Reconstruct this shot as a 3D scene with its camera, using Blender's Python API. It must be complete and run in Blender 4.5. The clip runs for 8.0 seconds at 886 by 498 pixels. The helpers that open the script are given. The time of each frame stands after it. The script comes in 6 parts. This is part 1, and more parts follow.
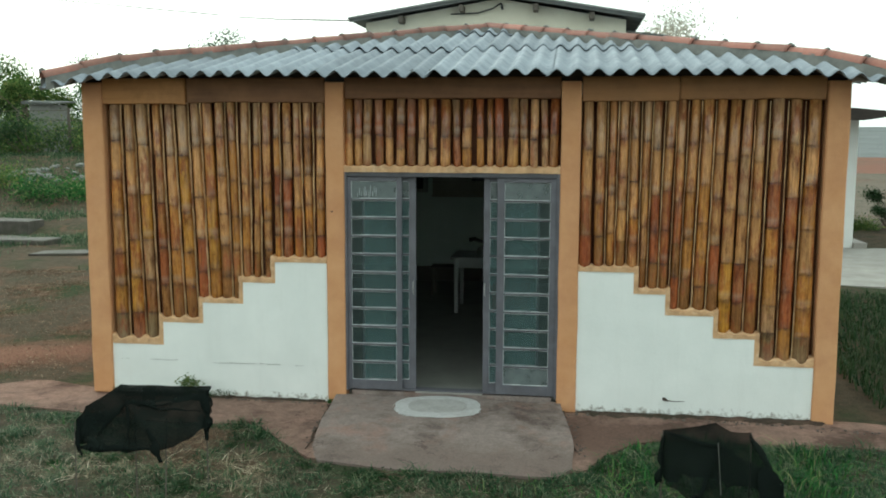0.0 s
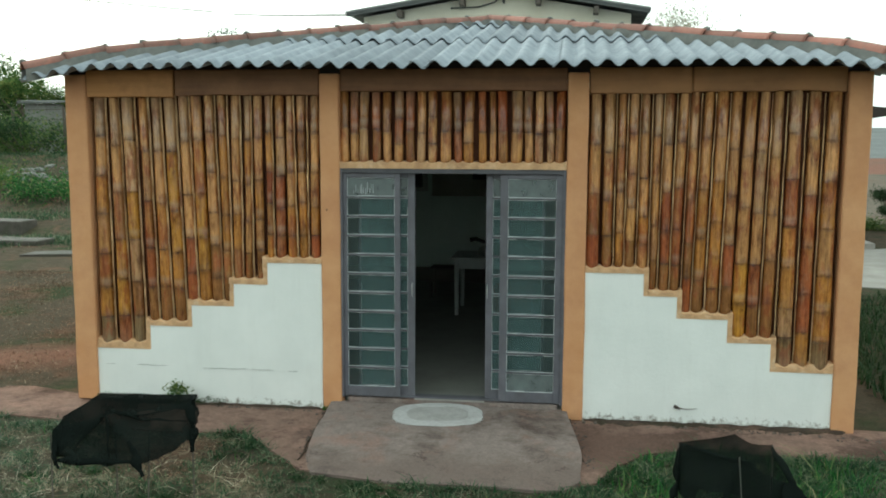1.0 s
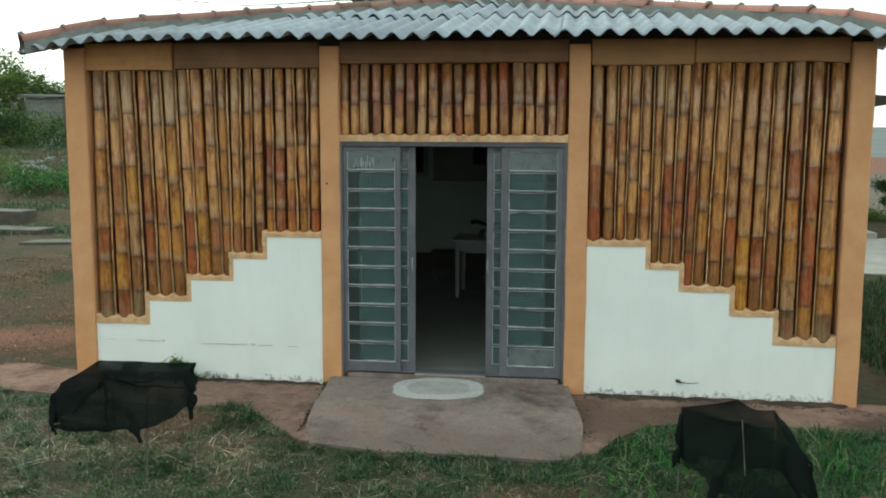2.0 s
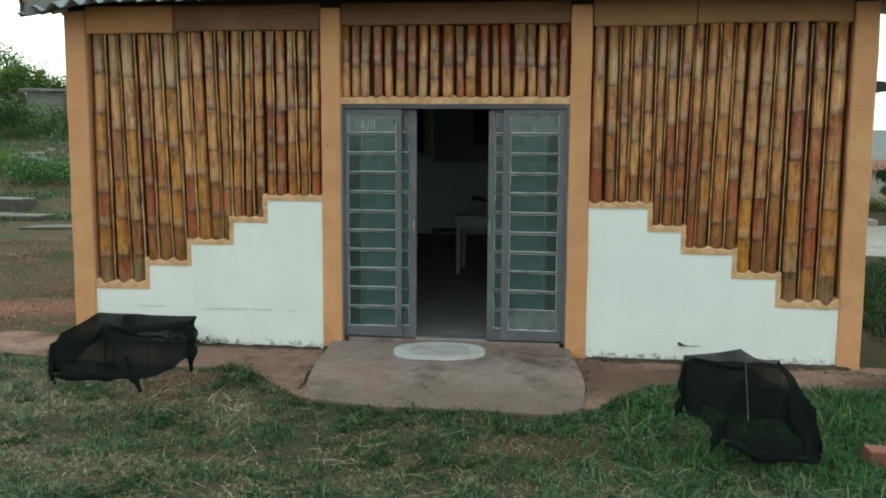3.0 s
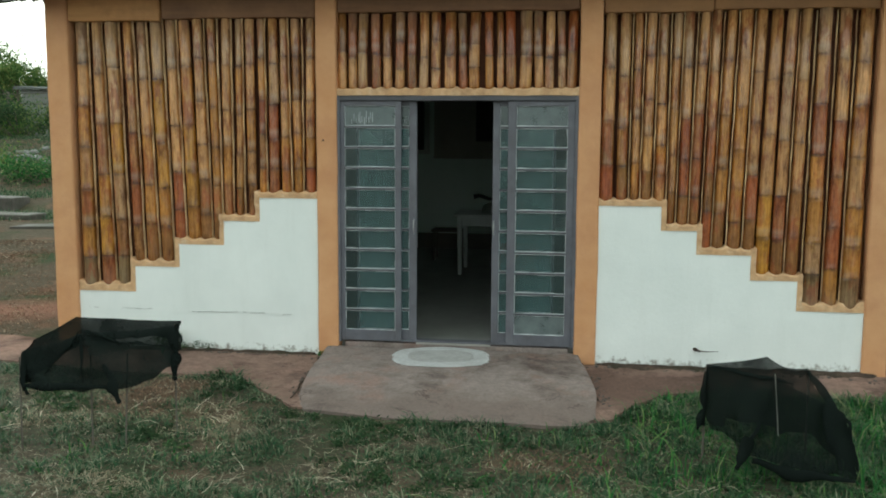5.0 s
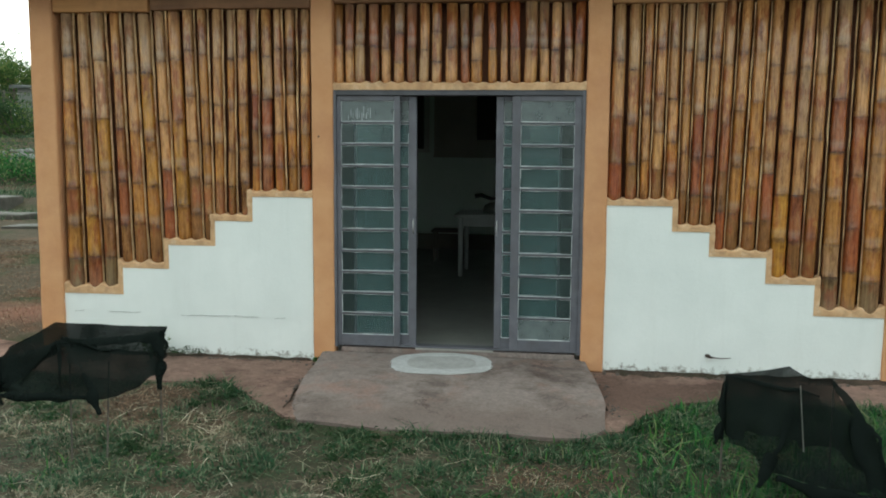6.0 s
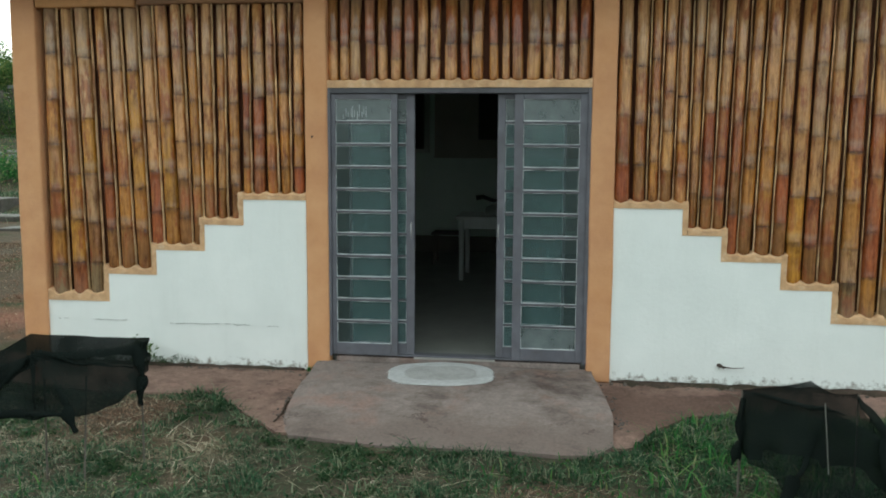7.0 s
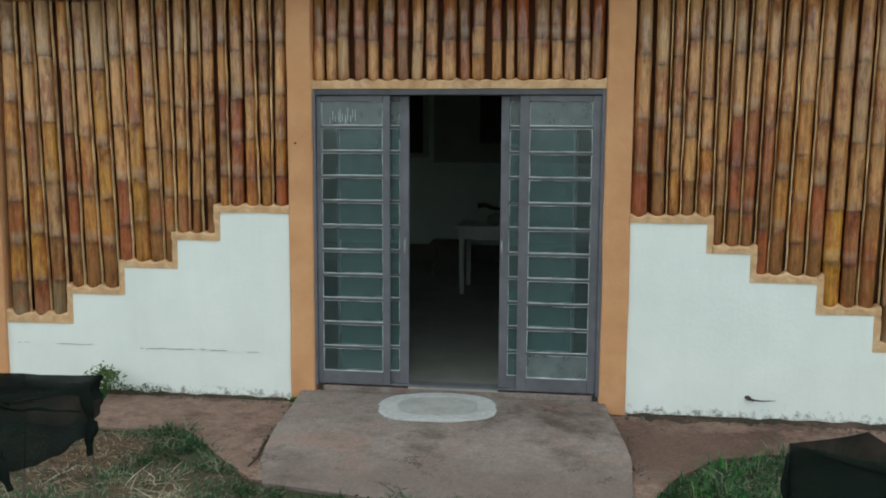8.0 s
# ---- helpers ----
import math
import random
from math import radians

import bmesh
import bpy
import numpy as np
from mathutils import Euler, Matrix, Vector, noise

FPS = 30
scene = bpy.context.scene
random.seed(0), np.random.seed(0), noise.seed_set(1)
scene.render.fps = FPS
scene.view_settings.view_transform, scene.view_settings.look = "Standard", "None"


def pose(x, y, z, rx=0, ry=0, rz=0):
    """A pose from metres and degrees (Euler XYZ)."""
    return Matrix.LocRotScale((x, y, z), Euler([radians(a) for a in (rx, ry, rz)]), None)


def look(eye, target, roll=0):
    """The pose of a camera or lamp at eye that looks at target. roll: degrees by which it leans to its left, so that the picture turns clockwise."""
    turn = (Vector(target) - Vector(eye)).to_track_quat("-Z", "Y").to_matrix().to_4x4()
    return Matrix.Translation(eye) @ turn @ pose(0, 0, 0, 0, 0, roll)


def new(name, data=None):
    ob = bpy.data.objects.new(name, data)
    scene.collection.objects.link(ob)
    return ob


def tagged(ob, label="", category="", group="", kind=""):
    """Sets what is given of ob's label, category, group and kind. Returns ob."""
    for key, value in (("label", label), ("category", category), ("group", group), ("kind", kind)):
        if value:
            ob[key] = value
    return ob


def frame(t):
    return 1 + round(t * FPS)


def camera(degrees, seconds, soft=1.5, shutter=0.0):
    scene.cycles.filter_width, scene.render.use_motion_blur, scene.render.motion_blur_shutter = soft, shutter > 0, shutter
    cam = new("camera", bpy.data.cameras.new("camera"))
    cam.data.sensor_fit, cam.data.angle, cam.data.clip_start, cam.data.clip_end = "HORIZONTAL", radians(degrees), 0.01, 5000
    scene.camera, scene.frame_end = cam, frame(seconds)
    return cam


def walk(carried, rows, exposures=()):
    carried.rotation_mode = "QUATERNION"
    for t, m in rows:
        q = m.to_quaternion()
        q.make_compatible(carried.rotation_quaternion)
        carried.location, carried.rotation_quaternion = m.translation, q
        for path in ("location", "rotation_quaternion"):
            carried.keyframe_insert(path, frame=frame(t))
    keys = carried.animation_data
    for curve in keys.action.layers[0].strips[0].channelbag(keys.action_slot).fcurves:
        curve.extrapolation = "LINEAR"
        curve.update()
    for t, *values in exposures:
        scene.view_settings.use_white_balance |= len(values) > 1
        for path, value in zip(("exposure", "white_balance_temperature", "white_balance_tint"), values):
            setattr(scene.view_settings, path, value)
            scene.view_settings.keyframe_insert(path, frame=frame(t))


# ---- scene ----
cam = camera(50.5, 8.0, soft=1.85)
PATH = [
    (0, (0.476, -8.682, 2.513), (0.208, -6.715, 2.267), 0.2),
    (0.5, (0.431, -8.383, 2.528), (0.164, -6.416, 2.283), 0.2),
    (1, (0.413, -8.276, 2.454), (0.146, -6.309, 2.21), 0.2),
    (1.5, (0.419, -8.243, 2.312), (0.15, -6.277, 2.066), 0.2),
    (1.7, (0.418, -8.252, 2.278), (0.149, -6.285, 2.032), 0.2),
    (2.8, (0.404, -8.262, 1.953), (0.135, -6.295, 1.712), 0.3),
    (3, (0.407, -8.27, 1.867), (0.138, -6.303, 1.627), 0.3),
    (3.5, (0.407, -8.281, 1.808), (0.138, -6.314, 1.568), 0.3),
    (4, (0.406, -8.288, 1.788), (0.136, -6.321, 1.548), 0.3),
    (4.5, (0.365, -8.063, 1.813), (0.097, -6.096, 1.572), 0.3),
    (4.7, (0.346, -7.951, 1.823), (0.078, -5.984, 1.582), 0.3),
    (5.8, (0.281, -7.587, 1.781), (0.015, -5.62, 1.541), 0.4),
    (6, (0.268, -7.495, 1.783), (0.002, -5.528, 1.543), 0.4),
    (6.5, (0.271, -7.283, 1.785), (-0.003, -5.315, 1.551), 0.3),
    (7, (0.246, -7.162, 1.781), (-0.025, -5.195, 1.541), 0.3),
    (7.5, (0.2, -6.778, 1.813), (-0.071, -4.812, 1.572), 0.3),
    (8, (0.178, -6.443, 1.821), (-0.097, -4.476, 1.582), 0.3),
]
EXPO = 0.2
walk(cam, [(t, look(eye, target, roll)) for t, eye, target, roll in PATH],
     exposures=[(0, EXPO, 6150, -8), (4.2, EXPO + 0.02, 6200, -7), (6, EXPO + 0.06, 6080, -5), (8, EXPO + 0.04, 6030, -3)])

# ---------------------------------------------------------------- light
SUN_EL, SUN_AZ = radians(22), radians(-48)   # low veiled sun beyond the house
world = bpy.data.worlds.new("overcast_sky")
scene.world = world
world.use_nodes = True
wn, wl = world.node_tree.nodes, world.node_tree.links
sky = wn.new("ShaderNodeTexSky")
sky.sky_type = "NISHITA"
sky.sun_disc = False
sky.sun_elevation, sky.sun_rotation = SUN_EL, SUN_AZ
sky.air_density, sky.dust_density, sky.ozone_density = 1.0, 6.0, 1.0
soften = wn.new("ShaderNodeHueSaturation")
soften.inputs["Saturation"].default_value = 0.35
wl.new(sky.outputs["Color"], soften.inputs["Color"])
cloud = wn.new("ShaderNodeMix")              # an even cloud deck in front of most of the sky
cloud.data_type = "RGBA"
cloud.inputs[0].default_value = 0.72
cloud.inputs[7].default_value = (11.3, 11.4, 11.1, 1)
wl.new(soften.outputs["Color"], cloud.inputs[6])
wl.new(cloud.outputs[2], wn["Background"].inputs["Color"])
wn["Background"].inputs["Strength"].default_value = 0.13
sun_data = bpy.data.lights.new("sun", "SUN")
sun_data.energy, sun_data.angle, sun_data.color = 0.8, radians(45), (1.0, 0.96, 0.9)
sun = new("sun", sun_data)
sun.matrix_world = look((math.sin(SUN_AZ) * math.cos(SUN_EL) * 50, math.cos(SUN_AZ) * math.cos(SUN_EL) * 50, math.sin(SUN_EL) * 50), (0, 0, 0))


# ---------------------------------------------------------------- materials
def ramp_node(nt, stops):
    node = nt.nodes.new("ShaderNodeValToRGB")
    els = node.color_ramp.elements
    while len(els) < len(stops):
        els.new(0.5)
    for el, (pos, col) in zip(els, stops):
        el.position, el.color = pos, (*col, 1)
    return node


def noise_node(nt, scale, detail=4.0, rough=0.6, stretch=(1, 1, 1), coord="Object"):
    tc = nt.nodes.new("ShaderNodeTexCoord")
    mp = nt.nodes.new("ShaderNodeMapping")
    mp.inputs["Scale"].default_value = stretch
    nz = nt.nodes.new("ShaderNodeTexNoise")
    nz.inputs["Scale"].default_value = scale
    nz.inputs["Detail"].default_value = detail
    nz.inputs["Roughness"].default_value = rough
    nt.links.new(tc.outputs[coord], mp.inputs["Vector"])
    nt.links.new(mp.outputs["Vector"], nz.inputs["Vector"])
    return nz


def mix_colour(nt, fac, a, b, blend="MIX"):
    m = nt.nodes.new("ShaderNodeMix")
    m.data_type, m.blend_type = "RGBA", blend
    for key, value in ((0, fac), (6, a), (7, b)):
        if hasattr(value, "is_output"):
            nt.links.new(value, m.inputs[key])
        elif key == 0:
            m.inputs[0].default_value = value
        else:
            m.inputs[key].default_value = (*value, 1)
    return m.outputs[2]


def bump_to(nt, bsdf, height, strength, distance):
    b = nt.nodes.new("ShaderNodeBump")
    b.inputs["Strength"].default_value, b.inputs["Distance"].default_value = strength, distance
    nt.links.new(height, b.inputs["Height"])
    nt.links.new(b.outputs["Normal"], bsdf.inputs["Normal"])


def blank(name):
    m = bpy.data.materials.new(name)
    m.use_nodes = True
    return m, m.node_tree, m.node_tree.nodes["Principled BSDF"]


def surface(name, stops, scale=6.0, stain=None, stain_scale=1.2, stain_amount=0.5, rough=0.8, metal=0.0,
            grain=90.0, bump=0.3, depth=0.004, stretch=(1, 1, 1), spread=0.0):
    """Colour from a noise ramp, a second larger stain noise, fine bump; spread varies the tone object by object."""
    m, nt, b = blank(name)
    nz = noise_node(nt, scale, 5, 0.65, stretch)
    rp = ramp_node(nt, stops)
    nt.links.new(nz.outputs["Fac"], rp.inputs["Fac"])
    col = rp.outputs["Color"]
    if stain:
        st = noise_node(nt, stain_scale, 6, 0.7)
        sr = ramp_node(nt, [(0.45, (0, 0, 0)), (0.72, (stain_amount,) * 3)])
        nt.links.new(st.outputs["Fac"], sr.inputs["Fac"])
        col = mix_colour(nt, sr.outputs["Color"], col, stain)
    if spread:
        info = nt.nodes.new("ShaderNodeObjectInfo")
        mr = nt.nodes.new("ShaderNodeMapRange")
        mr.inputs["To Min"].default_value, mr.inputs["To Max"].default_value = 1 - spread, 1 + spread
        nt.links.new(info.outputs["Random"], mr.inputs["Value"])
        hsv = nt.nodes.new("ShaderNodeHueSaturation")
        nt.links.new(mr.outputs["Result"], hsv.inputs["Value"])
        nt.links.new(col, hsv.inputs["Color"])
        col = hsv.outputs["Color"]
    nt.links.new(col, b.inputs["Base Color"])
    b.inputs["Roughness"].default_value, b.inputs["Metallic"].default_value = rough, metal
    fine = noise_node(nt, grain, 4, 0.7, stretch)
    bump_to(nt, b, fine.outputs["Fac"], bump, depth)
    return m


TRIM_PEACH = surface("pale_peach_plaster", [(0.3, (0.56, 0.33, 0.17)), (0.55, (0.66, 0.42, 0.235)), (0.75, (0.74, 0.56, 0.38))], 9.0, (0.33, 0.19, 0.10), 8.0, 0.75, 0.85, grain=55, bump=0.6, depth=0.008)
PEACH = surface("peach_plaster", [(0.3, (0.56, 0.275, 0.125)), (0.7, (0.645, 0.35, 0.178))], 3.0, (0.47, 0.22, 0.115), 2.6, 0.6, 0.85, grain=55, bump=0.45, depth=0.006)
CREAM = surface("cream_paint", [(0.3, (0.66, 0.62, 0.50)), (0.7, (0.74, 0.70, 0.58))], 2.0, (0.52, 0.47, 0.36), 0.6, 0.5, 0.85)
HOUSE_WHITE = surface("white_house_paint", [(0.3, (0.72, 0.73, 0.73)), (0.7, (0.80, 0.80, 0.79))], 2.0, (0.6, 0.58, 0.53), 0.6, 0.4)
ROOM_WHITE = surface("room_plaster", [(0.3, (0.80, 0.90, 0.84)), (0.7, (0.86, 0.93, 0.88))], 2.0, (0.66, 0.74, 0.68), 0.6, 0.4)
ROOM_FLOOR = surface("room_floor_concrete", [(0.3, (0.22, 0.225, 0.205)), (0.7, (0.30, 0.30, 0.275))], 3.0, (0.14, 0.14, 0.125), 1.0, 0.6, 0.5)
DARK_BACKING = surface("dark_red_brown_backing", [(0.3, (0.075, 0.024, 0.010)), (0.7, (0.13, 0.042, 0.016))], 8.0)
BEAM_WOOD = surface("stained_beam_wood", [(0.25, (0.20, 0.095, 0.04)), (0.75, (0.33, 0.17, 0.075))], 5.0, (0.42, 0.20, 0.075), 0.9, 0.9, 0.65, stretch=(0.25, 4, 4), bump=0.5)
# near black; on the wall plate it stands in for shade under the sheets
EAVE_BLACK = surface("eave_black_timber", [(0.3, (0.018, 0.014, 0.012)), (0.7, (0.04, 0.03, 0.025))], 6.0)
BEAM_DARK = surface("dark_red_beam_wood", [(0.25, (0.12, 0.052, 0.023)), (0.75, (0.22, 0.10, 0.042))], 5.0, (0.27, 0.13, 0.058), 1.6, 0.8, 0.65, stretch=(0.25, 4, 4), bump=0.5)
BEAM_LIGHT = surface("bare_orange_board", [(0.25, (0.38, 0.175, 0.06)), (0.75, (0.55, 0.27, 0.10))], 5.0, (0.18, 0.08, 0.03), 2.2, 0.6, 0.65, stretch=(0.25, 4, 4), bump=0.5)
FIBRE = surface("fibre_cement", [(0.25, (0.235, 0.268, 0.31)), (0.75, (0.36, 0.40, 0.45))], 6.0, (0.13, 0.148, 0.17), 3.2, 0.6, 0.85, grain=70, bump=0.2, depth=0.003, spread=0.16)
FIBRE_DARK = surface("old_fibre_cement", [(0.25, (0.085, 0.09, 0.088)), (0.75, (0.15, 0.155, 0.15))], 4.0, (0.09, 0.09, 0.085), 1.2, 0.5)
CLAY = surface("clay_ridge_tile", [(0.25, (0.23, 0.09, 0.068)), (0.75, (0.36, 0.16, 0.12))], 7.0, (0.13, 0.09, 0.078), 4.0, 0.85, 0.8, spread=0.3)
MORTAR = surface("grey_mortar", [(0.3, (0.14, 0.145, 0.135)), (0.7, (0.22, 0.22, 0.205))], 9.0, bump=0.7, depth=0.01)
OLD_CONCRETE = surface("mossy_old_concrete", [(0.3, (0.045, 0.04, 0.034)), (0.7, (0.105, 0.092, 0.08))], 5.0, (0.045, 0.05, 0.03), 1.6, 0.85)
CONCRETE = surface("worn_concrete", [(0.3, (0.27, 0.255, 0.235)), (0.7, (0.38, 0.36, 0.335))], 2.5, (0.2, 0.18, 0.16), 0.8, 0.5)
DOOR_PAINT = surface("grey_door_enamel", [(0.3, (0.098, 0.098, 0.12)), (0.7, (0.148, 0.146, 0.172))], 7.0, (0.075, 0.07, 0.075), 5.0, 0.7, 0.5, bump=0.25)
# darker copy of the door enamel: shade put into the colour, with grime
DOOR_SHADED = surface("shaded_grime_enamel", [(0.3, (0.06, 0.06, 0.072)), (0.7, (0.10, 0.098, 0.115))], 9.0, (0.04, 0.037, 0.04), 6.0, 0.7, 0.5, bump=0.25)
PUTTY = surface("pale_glazing_putty", [(0.3, (0.30, 0.32, 0.335)), (0.5, (0.50, 0.525, 0.54)), (0.7, (0.66, 0.68, 0.69))], 10.0, rough=0.6)
CRUMB = surface("grit", [(0.3, (0.05, 0.04, 0.034)), (0.7, (0.16, 0.125, 0.105))], 30.0)
STEEL = surface("bare_steel", [(0.3, (0.45, 0.45, 0.46)), (0.7, (0.6, 0.6, 0.6))], 9.0, rough=0.35, metal=0.9)
RUST = surface("dark_rusty_iron", [(0.3, (0.03, 0.025, 0.022)), (0.7, (0.08, 0.05, 0.04))], 20.0)
RUG_PALE = surface("pale_rug_border", [(0.3, (0.46, 0.46, 0.47)), (0.7, (0.62, 0.62, 0.62))], 30.0, (0.33, 0.31, 0.3), 5.0, 0.5, 0.95, grain=240, bump=0.9, depth=0.008)
RUG_GREY = surface("grey_rug_centre", [(0.3, (0.40, 0.395, 0.39)), (0.7, (0.50, 0.49, 0.48))], 30.0, (0.2, 0.18, 0.17), 5.0, 0.5, 0.95, grain=240, bump=0.9, depth=0.008)
STAKE = surface("weathered_stake_wood", [(0.3, (0.07, 0.06, 0.05)), (0.7, (0.13, 0.11, 0.09))], 12.0, stretch=(4, 4, 0.4))
TABLE_WHITE = surface("white_table_paint", [(0.3, (0.52, 0.54, 0.53)), (0.7, (0.62, 0.63, 0.61))], 5.0)
WALL_BAND = surface("pale_brown_board", [(0.3, (0.42, 0.40, 0.35)), (0.7, (0.50, 0.475, 0.42))], 3.0)
BOARD = surface("brown_board", [(0.3, (0.15, 0.135, 0.115)), (0.7, (0.20, 0.18, 0.155))], 3.0)
BLACK = surface("black_plastic", [(0.3, (0.022, 0.024, 0.023)), (0.7, (0.035, 0.037, 0.035))], 8.0, rough=0.5)
DRY_STICK = surface("dry_pale_stick", [(0.3, (0.10, 0.095, 0.085)), (0.7, (0.19, 0.18, 0.165))], 12.0, stretch=(4, 4, 0.4))
RED_BRICK = surface("red_clay_brick", [(0.3, (0.20, 0.068, 0.05)), (0.7, (0.29, 0.105, 0.075))], 9.0, (0.16, 0.08, 0.065), 4.0, 0.5, bump=0.7)
BARK = surface("grey_brown_bark", [(0.3, (0.09, 0.07, 0.055)), (0.7, (0.17, 0.135, 0.105))], 10.0, stretch=(3, 3, 0.5), bump=0.8)
CRATE = surface("red_crate_plastic", [(0.3, (0.25, 0.05, 0.035)), (0.7, (0.32, 0.07, 0.05))], 6.0)
CLOTH = surface("sage_cloth", [(0.3, (0.25, 0.27, 0.24)), (0.7, (0.34, 0.35, 0.31))], 10.0)


def make_white_wall():
    """White limewash: faint drips and dirt splashed in blotches along the foot."""
    m, nt, b = blank("white_limewash")
    nz = noise_node(nt, 2.2, 5, 0.6)
    rp = ramp_node(nt, [(0.3, (0.76, 0.785, 0.775)), (0.7, (0.83, 0.85, 0.84))])
    nt.links.new(nz.outputs["Fac"], rp.inputs["Fac"])
    tc = nt.nodes.new("ShaderNodeTexCoord")
    sp = nt.nodes.new("ShaderNodeSeparateXYZ")
    nt.links.new(tc.outputs["Object"], sp.inputs["Vector"])
    low = nt.nodes.new("ShaderNodeMapRange")
    low.inputs["From Min"].default_value, low.inputs["From Max"].default_value = -0.10, 0.09
    low.inputs["To Min"].default_value, low.inputs["To Max"].default_value = 0.43, 0.0
    nt.links.new(sp.outputs["Z"], low.inputs["Value"])
    blot = noise_node(nt, 14.0, 6, 0.75)
    sm = nt.nodes.new("ShaderNodeMath")
    sm.operation = "ADD"
    nt.links.new(low.outputs["Result"], sm.inputs[0])
    nt.links.new(blot.outputs["Fac"], sm.inputs[1])
    sr = ramp_node(nt, [(0.80, (0, 0, 0)), (0.95, (0.85,) * 3)])
    nt.links.new(sm.outputs[0], sr.inputs["Fac"])
    col = mix_colour(nt, sr.outputs["Color"], rp.outputs["Color"], (0.16, 0.13, 0.10))
    drip = noise_node(nt, 9.0, 4, 0.6, (1.0, 1.0, 0.12))
    dr = ramp_node(nt, [(0.55, (0, 0, 0)), (0.8, (0.12,) * 3)])
    nt.links.new(drip.outputs["Fac"], dr.inputs["Fac"])
    col = mix_colour(nt, dr.outputs["Color"], col, (0.55, 0.56, 0.53))
    nt.links.new(col, b.inputs["Base Color"])
    b.inputs["Roughness"].default_value = 0.85
    fine = noise_node(nt, 30.0, 5, 0.7)
    bump_to(nt, b, fine.outputs["Fac"], 0.35, 0.008)
    return m


def make_bamboo(name, node_dark, gloss=0.25):
    """Varnished cane: a colour for each internode from the mesh, dark bands at the nodes, long streaks, scorch marks."""
    m, nt, b = blank(name)
    at = nt.nodes.new("ShaderNodeAttribute")
    at.attribute_name = "marks"
    sp = nt.nodes.new("ShaderNodeSeparateColor")
    nt.links.new(at.outputs["Color"], sp.inputs["Color"])
    hue = nt.nodes.new("ShaderNodeAttribute")
    hue.attribute_name = "shade"
    col = hue.outputs["Color"]
    for scale, tint, lo, hi, most in ((5.2, (0.36, 0.18, 0.10), 0.50, 0.66, 0.55), (3.7, (0.40, 0.21, 0.05), 0.53, 0.70, 0.5), (4.4, (0.22, 0.050, 0.018), 0.51, 0.62, 0.65)):
        hz = noise_node(nt, scale, 6, 0.65, (2.5, 2.5, 0.9))
        hr = ramp_node(nt, [(lo, (0, 0, 0)), (hi, (most,) * 3)])
        nt.links.new(hz.outputs["Fac"], hr.inputs["Fac"])
        col = mix_colour(nt, hr.outputs["Color"], col, tint)
    streak = noise_node(nt, 48.0, 5, 0.65, (1, 1, 0.07))
    sr = ramp_node(nt, [(0.33, (0.62, 0.58, 0.55)), (0.5, (0.98, 0.98, 0.98)), (0.68, (1.26, 1.26, 1.24))])
    nt.links.new(streak.outputs["Fac"], sr.inputs["Fac"])
    col = mix_colour(nt, 0.9, col, sr.outputs["Color"], "MULTIPLY")
    soot = noise_node(nt, 7.0, 7, 0.78, (1.6, 1.6, 0.45))
    st = ramp_node(nt, [(0.30, (0.26, 0.17, 0.14)), (0.46, (0.95, 0.92, 0.9)), (0.66, (1.38, 1.36, 1.3))])
    nt.links.new(soot.outputs["Fac"], st.inputs["Fac"])
    col = mix_colour(nt, 0.9, col, st.outputs["Color"], "MULTIPLY")
    rag = noise_node(nt, 30.0, 4, 0.7)
    rr = ramp_node(nt, [(0.3, (0.35,) * 3), (0.62, (1.1,) * 3)])
    nt.links.new(rag.outputs["Fac"], rr.inputs["Fac"])
    ring = nt.nodes.new("ShaderNodeMath")
    ring.operation, ring.use_clamp = "MULTIPLY", True
    nt.links.new(sp.outputs["Green"], ring.inputs[0])
    nt.links.new(rr.outputs["Color"], ring.inputs[1])
    col = mix_colour(nt, ring.outputs[0], col, node_dark)
    col = mix_colour(nt, sp.outputs["Blue"], col, (0.40, 0.33, 0.25))
    nt.links.new(col, b.inputs["Base Color"])
    b.inputs["Roughness"].default_value = gloss
    b.inputs["Specular IOR Level"].default_value = 0.6
    bump_to(nt, b, streak.outputs["Fac"], 0.35, 0.004)
    return m


